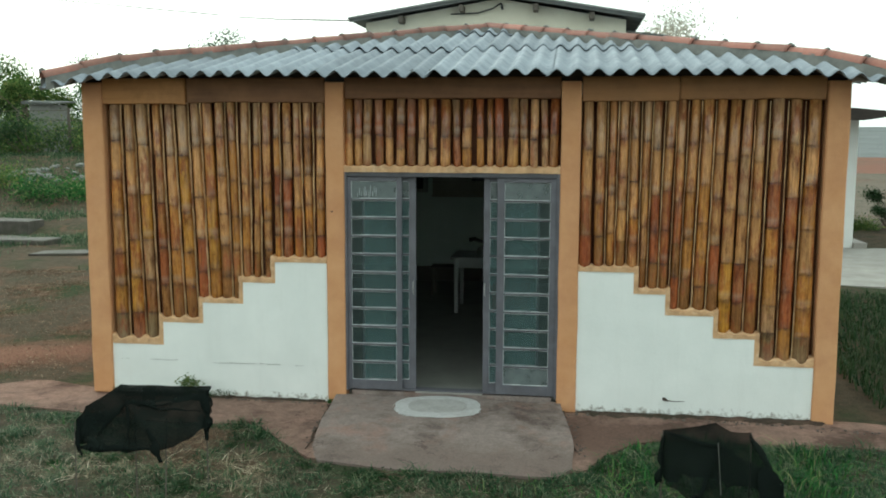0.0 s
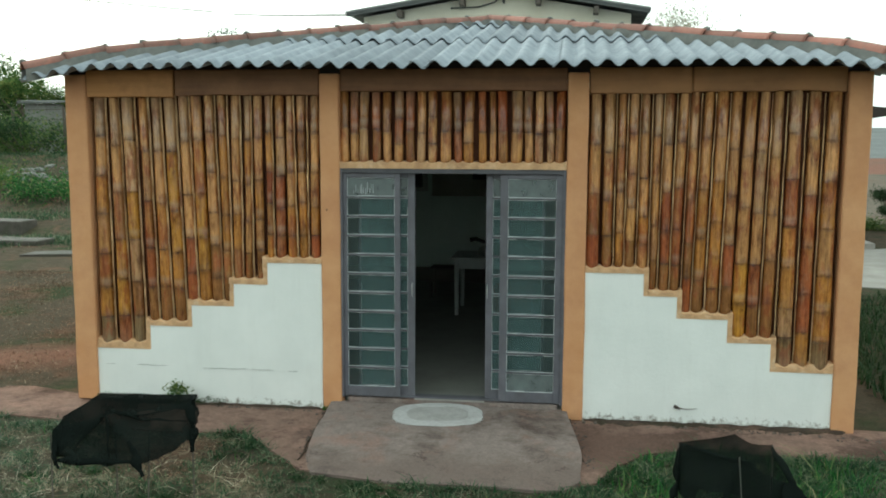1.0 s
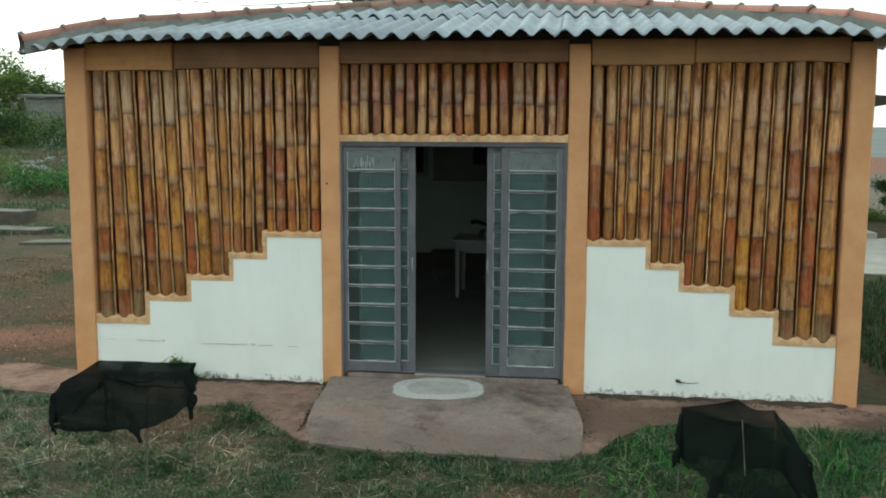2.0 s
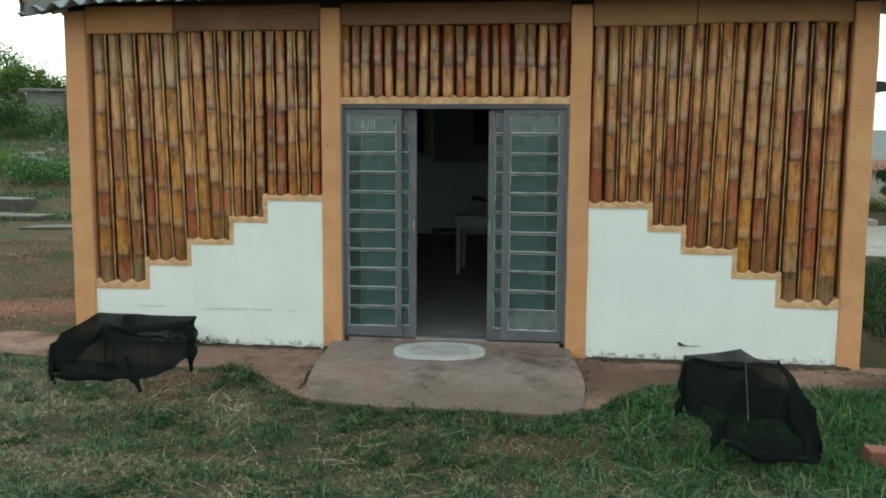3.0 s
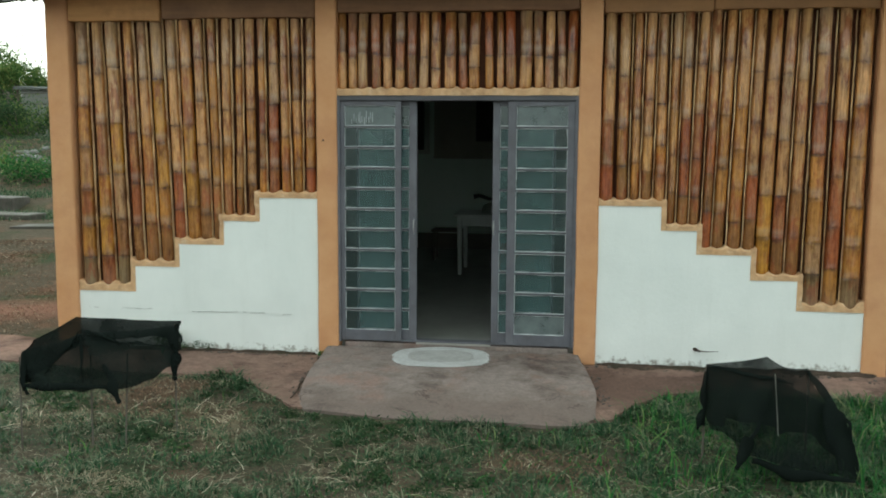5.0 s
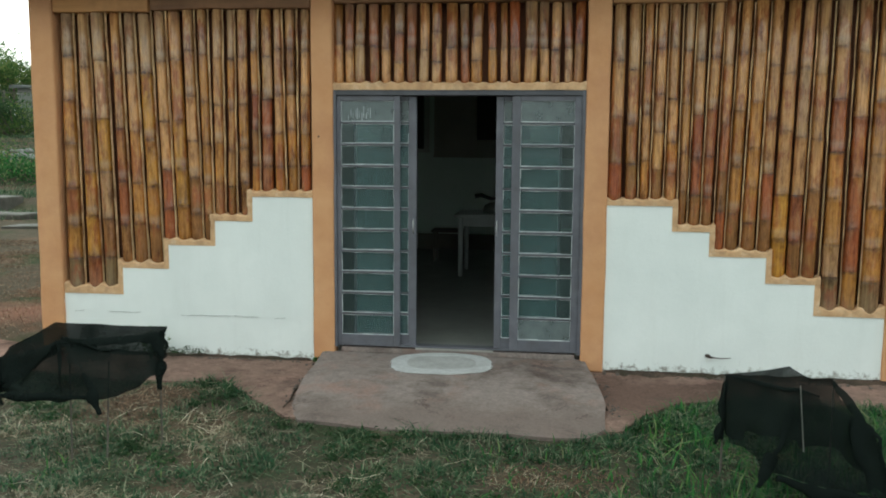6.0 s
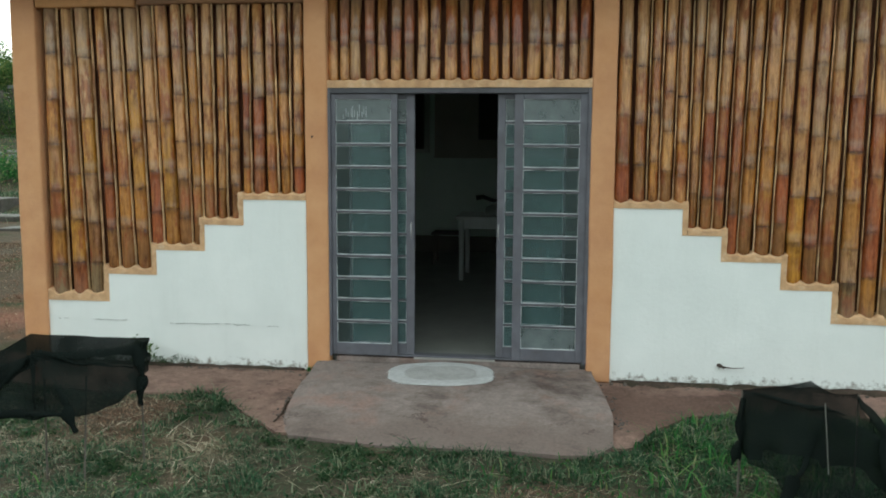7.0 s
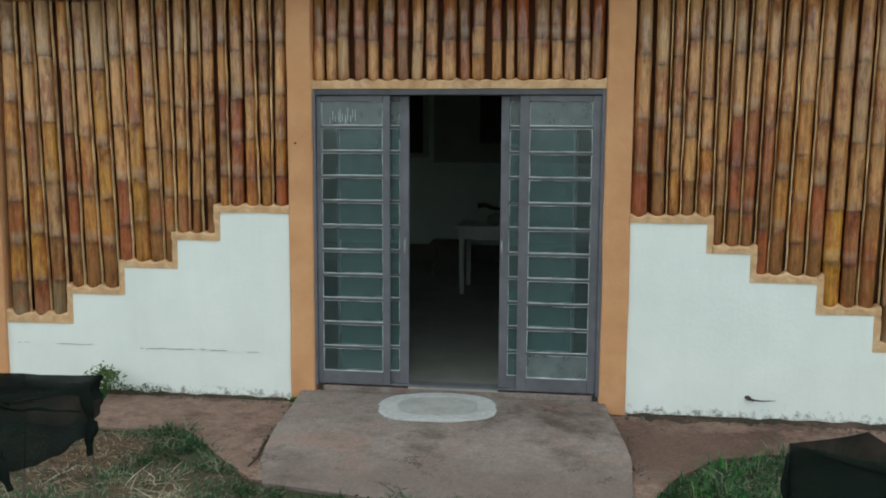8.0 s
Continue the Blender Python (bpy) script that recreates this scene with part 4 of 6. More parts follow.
def leaf(x0, x1, y, stile_l, stile_r, glass, smeared_foot=False, z0=0.045, z1=2.098):
    """A glazed leaf: two stiles, two rails, ten bars and eleven panes in pale putty."""
    lf = thing("leaf", (0, 0, 0))
    lf.parent = door
    t = 0.028
    gx0, gx1 = x0 + stile_l, x1 - stile_r
    gz0, gz1 = z0 + 0.09, z1 - 0.042
    part("stile", box(x0, gx0, y, y + t, z0, z1, 0.003, 1), DOOR_PAINT, lf)
    part("stile", box(gx1, x1, y, y + t, z0, z1, 0.003, 1), DOOR_PAINT, lf)
    part("rail", box(gx0, gx1, y + 0.001, y + t - 0.001, gz1, z1, 0.003, 1), DOOR_PAINT, lf)
    part("rail", box(gx0, gx1, y + 0.001, y + t - 0.001, z0, gz0, 0.003, 1), DOOR_PAINT, lf)
    n = 11
    h = (gz1 - gz0) / n
    for i in range(n):
        a, b = gz0 + i * h, gz0 + (i + 1) * h
        if i:
            part("bar", box(gx0, gx1, y + 0.006, y + t - 0.004, a - 0.009, a + 0.009, 0.002, 1), DOOR_SHADED, lf)
        lo, hi = a + (0.009 if i else 0), b - (0.009 if i < n - 1 else 0)
        pane = part("pane", box(gx0, gx1, y + 0.014, y + 0.017, lo, hi), GLASS_PAINTED if i == n - 1 or (i == 0 and smeared_foot) else glass, lf)
        pane.visible_shadow = False
        # hand-run putty: beads of uneven width, missing here and there
        bm = bmesh.new()
        f = y + 0.0105
        for xa, xb, za, zb, run in ((gx0, gx1, lo, lo + 0.006, 0), (gx0, gx1, hi - 0.004, hi, 0), (gx0, gx0 + 0.005, lo + 0.006, hi - 0.004, 1), (gx1 - 0.005, gx1, lo + 0.006, hi - 0.004, 1)):
            cuts = 5 if run == 0 else 2
            for q in range(cuts):
                if bead_rng.random() < 0.03:
                    continue
                w = bead_rng.uniform(0.6, 1.35)
                if run == 0:
                    p0, p1 = xa + (xb - xa) * q / cuts, xa + (xb - xa) * (q + 1) / cuts
                    box(p0, p1, f, y + 0.0138, za if za == lo else zb - (zb - za) * w, za + (zb - za) * w if za == lo else zb, bm=bm)
                else:
                    p0, p1 = za + (zb - za) * q / cuts, za + (zb - za) * (q + 1) / cuts
                    box(xa if xa == gx0 else xb - (xb - xa) * w, xa + (xb - xa) * w if xa == gx0 else xb, f, y + 0.0138, p0, p1, bm=bm)
        part("putty_bead", bm, PUTTY, lf)
    return lf


def lock(lf, x, y):
    part("lock_plate", box(x - 0.012, x + 0.012, y - 0.004, y, 0.92, 1.16, 0.002, 1), DOOR_PAINT, lf)
    part("handle", rod([(x, y - 0.004, 0.98), (x, y - 0.03, 1.0), (x, y - 0.034, 1.04), (x, y - 0.03, 1.09), (x, y - 0.004, 1.10)], 0.006), STEEL, lf, "bright steel pull handle")


leaf(-1.628, -1.103, 0.015, 0.036, 0.051, GLASS_CLEAR)
inner_l = leaf(-1.50, -0.976, 0.066, 0.02, 0.066, GLASS)
lock(inner_l, -0.998, 0.066)
leaf(-0.202, 0.350, 0.015, 0.069, 0.06, GLASS_CLEAR, True)
inner_r = leaf(-0.331, 0.195, 0.066, 0.059, 0.02, GLASS)
lock(inner_r, -0.315, 0.066)
# paint streaks left on the top pane of one leaf
rng = random.Random(4)
bm = bmesh.new()
for i in range(11):
    x = -1.53 + i * 0.018 + rng.uniform(-0.006, 0.006)
    z = 1.955 + rng.uniform(-0.03, 0.02)
    box(x, x + rng.uniform(0.003, 0.006), 0.026, 0.0285, z - rng.uniform(0.02, 0.05), z + rng.uniform(0.01, 0.05), bm=bm)
part("paint_streaks", bm, PUTTY, door, "pale paint streaks on a pane")

# ---------------------------------------------------------------- roof
EX0, EX1, EY = -4.48, 3.25, -0.40
APEX_Y = EY + (EX1 - EX0) / 2
PITCH, WAVE, AMP = 0.19, 0.179, 0.030
SHEET = WAVE * 6
CREST = -4.1416 - EX0          # where the first crest of the front slope stands
EAVE_Z = 3.035


def droop(x, y):
    d = min(math.hypot(x - EX0, y - EY), math.hypot(x - EX1, y - EY))
    return -0.095 * math.exp(-(d / 0.5) ** 2) + 0.010 * noise.noise(Vector((x * 0.8, y * 0.8, 0)))


roof = thing("roof", (-0.7, 3.2, 3.0), "low hipped roof of grey corrugated fibre-cement sheets", "roof", kind="structure")


def slope_sheets(to_world, u0, u1, limit, rows, sheet_w, rng):
    """Rows of corrugated sheets on one slope. u runs along the eave, v up the slope in plan; limit(u) is the highest v."""
    out = []
    base = origin(roof)
    for r, (va, vb) in enumerate(rows):
        u = u0 + CREST - 5.5 * WAVE + (2 * WAVE if r % 2 else 0.0) - (SHEET if r % 2 else 0.0)
        while u < u1:
            a, b = max(u, u0), min(u + sheet_w + 0.05, u1)
            lift = 0.022 * r + (0.007 if int((u - u0) / sheet_w) % 2 else 0.0)
            tilt, shift = rng.uniform(-0.006, 0.006), rng.uniform(-0.025, 0.025)
            n = max(2, int((b - a) / WAVE * 10))
            verts, faces, cols = [], [], []
            for i in range(n + 1):
                uu = a + (b - a) * i / n
                v0, v1 = va + (shift if r else shift * 0.6), min(vb, limit(uu))
                cols.append(v1 > v0 + 0.01)
                v1 = max(v1, v0 + 0.01)
                wave = AMP * math.cos(2 * math.pi * (uu - CREST) / WAVE)
                for k in range(7):
                    vv = v0 + (v1 - v0) * k / 6
                    p = to_world(uu, vv)
                    z = EAVE_Z + PITCH * vv + wave + lift + tilt * (uu - a) + droop(p.x, p.y)
                    verts.append(Vector((p.x, p.y, z)) - base)
                    verts.append(Vector((p.x, p.y, z - 0.008)) - base)
            for i in range(n):
                if not (cols[i] and cols[i + 1]):
                    continue
                p, q = 14 * i, 14 * i + 14
                for k in range(6):
                    j = 2 * k
                    faces += [(p + j, q + j, q + j + 2, p + j + 2), (p + j + 1, p + j + 3, q + j + 3, q + j + 1)]
                faces += [(p, p + 1, q + 1, q), (p + 12, q + 12, q + 13, p + 13)]
            if faces:
                out.append(raw("roof_sheet", verts, faces, FIBRE, roof, smooth=True))
            u += sheet_w
    return out


rng = random.Random(5)
ROWS_V = ((0.0, 1.95), (1.80, 3.55), (3.40, 4.2))
W2 = (EX1 - EX0) / 2
slope_sheets(lambda u, v: Vector((EX0 + u, EY + v, 0)), 0, 2 * W2, lambda u: min(u, 2 * W2 - u) - 0.03, ROWS_V, SHEET, rng)
DEEP = Y1 + 0.1 - EY
slope_sheets(lambda u, v: Vector((EX0 + v, EY + u, 0)), 0, DEEP, lambda u: min(u, W2) - 0.03, ROWS_V, SHEET, rng)
slope_sheets(lambda u, v: Vector((EX1 - v, EY + u, 0)), 0, DEEP, lambda u: min(u, W2) - 0.03, ROWS_V, SHEET, rng)


def cap_mesh():
    """A half-round clay ridge tile, wider and lipped at its lower end, open below."""
    verts, faces = [], []
    for x, r in ((0, 0.086), (0.03, 0.089), (0.035, 0.083), (0.40, 0.075)):
        for t in (0.0, 0.014):
            for k in range(9):
                a = math.pi * k / 8
                verts.append((x, (r - t) * math.cos(a), (r - t) * 0.8 * math.sin(a)))
    for i in range(3):
        for k in range(8):
            p, q = 18 * i + k, 18 * (i + 1) + k
            faces += [(p, p + 1, q + 1, q), (p + 9, q + 9, q + 10, p + 10)]
    for k in range(8):
        faces += [(k, k + 9, k + 10, k + 1), (54 + k, 54 + k + 1, 54 + k + 10, 54 + k + 9)]
    me = bpy.data.meshes.new("ridge_tile")
    me.from_pydata(verts, [], faces)
    me.materials.append(CLAY)
    me.polygons.foreach_set("use_smooth", [True] * len(faces))
    return me


CAP = cap_mesh()


def cap_line(a, b, rng):
    """Ridge tiles from the low end a to the high end b, with mortar under them and a dab at each joint."""
    a, b = Vector(a), Vector(b)
    n = max(1, round((b - a).length / 0.37))
    mort = bmesh.new()
    for i in range(n):
        p, q = a.lerp(b, i / n), a.lerp(b, (i + 1) / n)
        for v in (p, q):
            v.z += droop(v.x, v.y)
        d = (q - p).normalized()
        side = Vector((0, 0, 1)).cross(d).normalized()
        up = d.cross(side)
        turn = Matrix((d, side, up)).transposed().to_4x4()
        ob = link_mesh("ridge_tile", CAP, CLAY, roof)
        wob = Euler((rng.uniform(-0.05, 0.05), rng.uniform(-0.03, 0.012), rng.uniform(-0.04, 0.04))).to_matrix().to_4x4()
        ob.matrix_basis = Matrix.Translation(p - origin(roof) + up * (0.012 + rng.uniform(-0.006, 0.008))) @ turn @ wob
        made = bmesh.ops.create_icosphere(mort, subdivisions=1, radius=rng.uniform(0.024, 0.042))["verts"]
        for v in made:
            v.co = p + d * 0.02 + up * (0.078 + rng.uniform(-0.004, 0.004)) + Vector((v.co.x, v.co.y, v.co.z * 0.7)) + side * rng.uniform(-0.004, 0.004)
    m = 60
    rows = []
    for i in range(m + 1):
        p = a.lerp(b, i / m)
        p.z += droop(p.x, p.y)
        d = (b - a).normalized()
        side = Vector((0, 0, 1)).cross(d).normalized()
        w = 0.10 + 0.025 * noise.noise(p * 6)
        rows.append([mort.verts.new(p + side * s * w + Vector((0, 0, h))) for s, h in ((-1, -0.10), (-0.8, 0.025), (0.8, 0.025), (1, -0.10))])
    for r, s in zip(rows, rows[1:]):
        for j in range(3):
            mort.faces.new((r[j], r[j + 1], s[j + 1], s[j]))
    part("mortar", mort, MORTAR, roof, "grey mortar under the ridge tiles")


HIP_LIFT = 0.05
top = EAVE_Z + PITCH * W2 + HIP_LIFT
apex = (EX0 + W2, APEX_Y, top)
cap_line((EX0 + 0.04, EY + 0.04, EAVE_Z + HIP_LIFT), apex, rng)
cap_line((EX1 - 0.04, EY + 0.04, EAVE_Z + HIP_LIFT), apex, rng)
cap_line((EX0 + W2, Y1, top), apex, rng)

# ---------------------------------------------------------------- the taller house behind
rear = thing("rear_house", (-0.85, 9.5, 0), "cream gabled house with a low fibre-cement roof", "house")
RX0, RX1, RY = -2.98, 1.30, 7.06
R_EAVE, R_TOP, R_MID = 4.36, 4.72, -0.75
body = [(RX0, RY, -0.2), (RX1, RY, -0.2), (RX1, RY, R_EAVE - 0.03), (R_MID, RY, R_TOP - 0.03), (RX0, RY, R_EAVE - 0.03)]
part("wall", prism(body, (0, 5.5, 0)), CREAM, rear)


def rear_slope(xa, za, xb, zb):
    verts, faces = [], []
    n, m = 4, 150
    for j in range(n + 1):
        x, z = xa + (xb - xa) * j / n, za + (zb - za) * j / n
        for i in range(m + 1):
            y = RY - 0.32 + 6.2 * i / m
            w = 0.02 * math.cos(2 * math.pi * y / WAVE)
            verts += [(x + 0.85, y - 9.5, z + w + 0.02), (x + 0.85, y - 9.5, z + w)]
    k = 2 * (m + 1)
    for j in range(n):
        for i in range(m):
            p, q = j * k + 2 * i, (j + 1) * k + 2 * i
            faces += [(p, p + 2, q + 2, q), (p + 1, q + 1, q + 3, p + 3)]
        p, q = j * k, (j + 1) * k
        faces += [(p, q, q + 1, p + 1), (p + 2 * m, p + 2 * m + 1, q + 2 * m + 1, q + 2 * m)]
    faces += [(2 * i, 2 * i + 1, 2 * i + 3, 2 * i + 2) for i in range(m)]
    raw("roof", verts, faces, FIBRE_DARK, rear)


rear_slope(RX0 - 0.24, R_EAVE - 0.0, R_MID, R_TOP + 0.03)
rear_slope(RX1 + 0.28, R_EAVE + 0.0, R_MID, R_TOP + 0.03)
for x in (-2.35, -1.35, -0.15, 0.75):
    z = R_TOP - 0.10 - abs(x - R_MID) * (R_TOP - R_EAVE) / 2.2
    part("purlin", box(x - 0.04, x + 0.04, RY - 0.28, RY + 0.1, z - 0.06, z + 0.05, 0.005, 1), STAKE, rear)
part("fascia", prism([(RX0 - 0.22, RY - 0.30, R_EAVE - 0.05), (R_MID, RY - 0.30, R_TOP - 0.02), (R_MID, RY - 0.30, R_TOP + 0.03), (RX0 - 0.22, RY - 0.30, R_EAVE + 0.0)], (0, 0.03, 0)), FIBRE_DARK, rear)
part("fascia", prism([(R_MID, RY - 0.30, R_TOP - 0.02), (RX1 + 0.27, RY - 0.30, R_EAVE - 0.05), (RX1 + 0.27, RY - 0.30, R_EAVE + 0.0), (R_MID, RY - 0.30, R_TOP + 0.03)], (0, 0.03, 0)), FIBRE_DARK, rear)
part("cable", rod([(-1.55, RY - 0.04, 4.45), (-1.1, RY - 0.05, 4.46), (-0.85, RY - 0.06, 4.53), (-0.72, RY - 0.04, 4.62)], 0.012), BLACK, rear)
part("insulator", rod([(-0.72, RY - 0.02, 4.60), (-0.70, RY - 0.12, 4.55), (-0.69, RY - 0.12, 4.50)], 0.022), BLACK, rear)
leanto = thing("lean_to_roof", (2.3, 8.5, 3.9), "low dark lean-to roof beside the cream house", "roof")
part("roof", prism([(1.32, 7.2, 4.12), (1.32, 9.8, 4.12), (1.98, 9.8, 4.05), (1.98, 7.2, 4.05)], (0, 0, 0.05)), FIBRE_DARK, leanto)
part("wall", box(1.34, 1.85, 7.5, 9.6, -0.2, 4.0), CREAM, leanto)
wire = part_plain("power_cable", rod([(-24, 20, 7.7), (-15.87, 20, 6.66), (-13.43, 20, 6.42), (-12.29, 20, 6.30), (-10.61, 20, 6.14), (-9.87, 20, 6.05), (-6.6, 13.6, 5.2), (-3.3, 7.3, 4.40)], 0.013), STAKE,
                  "thin dark overhead cable running to the house behind", "cable", kind="")

# ---------------------------------------------------------------- white house further off, its slab
annex = thing("white_house", (4.5, 16, 0), "white house with a dark low eave beside a concrete slab", "house")
part("wall", box(3.5, 6.95, 14.0, 19.0, -0.3, 2.85, 0.01), HOUSE_WHITE, annex)
part("roof", prism([(3.2, 12.9, 2.81), (6.75, 12.9, 2.81), (7.4, 12.9, 2.91), (7.9, 12.9, 2.915), (7.9, 12.9, 2.95), (6.5, 12.9, 3.08), (3.2, 12.9, 3.10)], (0, 6.6, 0.3)), EAVE_BLACK, annex)
part("door_step", box(6.95, 7.25, 13.9, 15.0, -0.2, 0.02, 0.01), CONCRETE, annex)
slab("yard_slab", [(4.9, 8.4), (9.5, 7.6), (10.5, 13.6), (7.0, 14.2), (4.6, 14.1)], -0.10, -0.4, CONCRETE, "pale concrete yard slab beside the white house")

# ---------------------------------------------------------------- terraces with concrete steps
slab("path_slab", [(-10.9, 9.7), (-4.6, 11.5), (-4.6, 12.2), (-10.9, 10.3)], -0.06, -0.4, OLD_CONCRETE, "narrow pale concrete path slab across the yard")
for x0, x1, y0, y1, z1 in ((-19.0, -11.5, 11.3, 12.1, 0.02), (-19.5, -13.3, 13.6, 14.4, 0.22)):
    part_plain("garden_step", rough_box(x0, x1, y0, y1, -0.4, z1, 0.03, 0.03, 0.6, x0), OLD_CONCRETE, "long weathered concrete garden step", "step", "garden steps", "")

# ---------------------------------------------------------------- inside the room
table = thing("table", (-0.3, 4.4, 0.03), "white-painted wooden table with a cloth and things on it", "table")
part("tabletop", box(-1.16, 0.55, 4.05, 4.85, 0.775, 0.81, 0.006), TABLE_WHITE, table)
for x, y in ((-1.08, 4.10), (0.45, 4.10), (-1.08, 4.77), (0.45, 4.77)):
    part("leg", rod([(x, y, 0.77), (x, y, 0.03)], 0.036, 8, 0.7), TABLE_WHITE, table)
part("apron", box(-1.05, 0.42, 4.09, 4.115, 0.66, 0.775), TABLE_WHITE, table)
part("apron", box(-1.05, 0.42, 4.755, 4.78, 0.66, 0.775), TABLE_WHITE, table)


def cloth_heap():
    bm = bmesh.new()
    bmesh.ops.create_icosphere(bm, subdivisions=4, radius=1.0)
    for v in bm.verts:
        n = noise.noise(v.co * 2.1) * 0.3 + noise.noise(v.co * 5) * 0.12
        v.co = Vector((-0.45 + v.co.x * (0.38 + 0.1 * n), 4.42 + v.co.y * 0.25, max(0.812, 0.83 + v.co.z * (0.16 + 0.16 * n))))
    return part("cloth_bundle", bm, CLOTH, smooth=True)


tagged(cloth_heap(), "crumpled sage-coloured cloth bundle on the table", "cloth")
tool = part("hand_tool", rod([(-0.93, 4.35, 1.02), (-0.85, 4.36, 1.035), (-0.72, 4.37, 0.99), (-0.55, 4.4, 1.0)], 0.03, 8, 0.6), BLACK)
tagged(tool, "black-handled tool lying on the cloth", "tool")
crate = thing("crate", (-0.3, 4.45, 0.03), "dark red plastic crate under the table", "crate")
bm = box(-0.6, -0.58, 4.25, 4.7, 0.05, 0.38)
box(-0.1, -0.08, 4.25, 4.7, 0.05, 0.38, bm=bm)
box(-0.58, -0.1, 4.25, 4.27, 0.05, 0.38, bm=bm)
box(-0.58, -0.1, 4.68, 4.7, 0.05, 0.38, bm=bm)
box(-0.58, -0.1, 4.27, 4.68, 0.03, 0.05, bm=bm)
part("body", bm, CRATE, crate)
part("rim", box(-0.62, -0.06, 4.235, 4.25, 0.35, 0.39, 0.004, 1), CRATE, crate)
board = thing("notice_board", (-0.6, 6.86, 1.49), "large brown board fixed high on the back wall", "board")
part("panel", box(-1.82, 0.8, 6.86, 6.898, 1.48, 2.6), WALL_BAND, board)
part("frame", box(-1.83, 0.82, 6.85, 6.86, 1.45, 1.48), WALL_BAND, board)
pic = thing("picture", (-0.7, 6.84, 1.74), "black framed picture hung over the board", "picture")
part("frame", box(-1.16, -0.35, 6.83, 6.856, 1.72, 2.45, 0.006, 1), BLACK, pic)
part("pane", box(-1.12, -0.39, 6.826, 6.8296, 1.76, 2.41), BLACK, pic)
win = thing("window_1", (-2.3, 6.88, 1.55), "dark closed window in the back wall", "window", kind="structure")
part("pane", box(-2.66, -1.98, 6.888, 6.897, 1.58, 2.5), BLACK, win)
for x0, x1, z0, z1 in ((-2.72, -1.90, 1.52, 1.58), (-2.72, -1.90, 2.5, 2.56), (-2.72, -2.66, 1.58, 2.5), (-1.98, -1.90, 1.58, 2.5)):
    part("window_frame", box(x0, x1, 6.85, 6.897, z0, z1, 0.004, 1), TABLE_WHITE, win)
part_plain("baseboard", box(X0 + 0.17, X1 - 0.17, 6.875, 6.897, 0.03, 0.27), BOARD, "dark band along the foot of the back wall", "baseboard")
chair = thing("stool", (-1.45, 5.6, 0.03), "dark wooden stool by the back wall", "stool")
part("seat", box(-1.65, -1.2, 5.4, 5.8, 0.44, 0.47, 0.008), BOARD, chair)
for x, y in ((-1.61, 5.44), (-1.24, 5.44), (-1.61, 5.76), (-1.24, 5.76)):
    part("leg", rod([(x, y, 0.45), (x, y, 0.03)], 0.02, 6), BOARD, chair)


# ---------------------------------------------------------------- rug on the porch
def ring_shape(w, d, n=40, power=2.8):
    return [(w * math.copysign(abs(math.cos(a)) ** (2 / power), math.cos(a)), d * math.copysign(abs(math.sin(a)) ** (2 / power), math.sin(a)))
            for a in (2 * math.pi * i / n for i in range(n))]


def build_rug(cx, cy, turn):
    rug = thing("rug", (cx, cy, 0.012), "oval pale grey doormat with a lighter border on the porch", "rug")
    c, s = math.cos(turn), math.sin(turn)
    put = lambda x, y, z: (cx + c * x - s * y, cy + s * x + c * y, z + 0.006 * noise.noise(Vector((x * 5, y * 5, 0))))
    outer, inner = ring_shape(0.385, 0.325, 60), ring_shape(0.27, 0.215, 60)
    bm = bmesh.new()
    lines = []
    for ring, z in ((outer, 0.001), (outer, 0.010), (ring_shape(0.375, 0.315, 60), 0.014), (inner, 0.014), (inner, 0.008)):
        lines.append([bm.verts.new(put(x + 0.006 * noise.noise(Vector((x * 30, y * 30, z * 50))), y, z)) for x, y in ring])
    for a, b in zip(lines, lines[1:]):
        for i in range(60):
            bm.faces.new((a[i], a[(i + 1) % 60], b[(i + 1) % 60], b[i]))
    border = part("border", bm, RUG_PALE, rug)
    bm = bmesh.new()
    rings = [[bm.verts.new(put(x * f, y * f, 0.012)) for x, y in inner] for f in (1.0, 0.6, 0.2)]
    for a, b in zip(rings, rings[1:]):
        for i in range(60):
            bm.faces.new((a[i], a[(i + 1) % 60], b[(i + 1) % 60], b[i]))
    bm.faces.new(rings[-1])
    part("centre", bm, RUG_GREY, rug)
    verts, faces = [], []
    r = random.Random(8)
    for k in range(160):
        a = 2 * math.pi * k / 160
        x, y = ring_shape(0.385, 0.325, 160)[k]
        if abs(x) < 0.24:
            continue
        l = r.uniform(0.01, 0.028)
        d = Vector((x, y * 0.6)).normalized()
        p = Vector(put(x, y, 0.008)) - Vector((cx, cy, 0.012))
        e = Vector((c * d.x - s * d.y, s * d.x + c * d.y, 0)) * l
        q = Vector((-e.y, e.x, 0)).normalized() * 0.004
        i = len(verts)
        verts += [p - q, p + q, p + e + Vector((0, 0, -0.009)), p + Vector((0, 0, 0.006))]
        faces += [(i, i + 2, i + 3), (i + 3, i + 2, i + 1)]
    tagged(raw("fringe", verts, faces, RUG_PALE, border), kind="stuff")


build_rug(-0.705, -0.345, radians(7))

# iron spike left in the white wall
spike = part("iron_spike", rod([(1.36, 0.02, 0.068), (1.38, -0.035, 0.067), (1.40, -0.05, 0.062)], 0.016, 7, 0.8), RUST)
bm = bmesh.new()
bm.from_mesh(spike.data)
rod([(1.39, -0.04, 0.064), (1.46, -0.045, 0.058), (1.55, -0.02, 0.058)], 0.006, 6, 0.4, bm)
bm.to_mesh(spike.data)
bm.free()
tagged(spike, "dark rusty iron spike sticking out of the white wall", "spike")
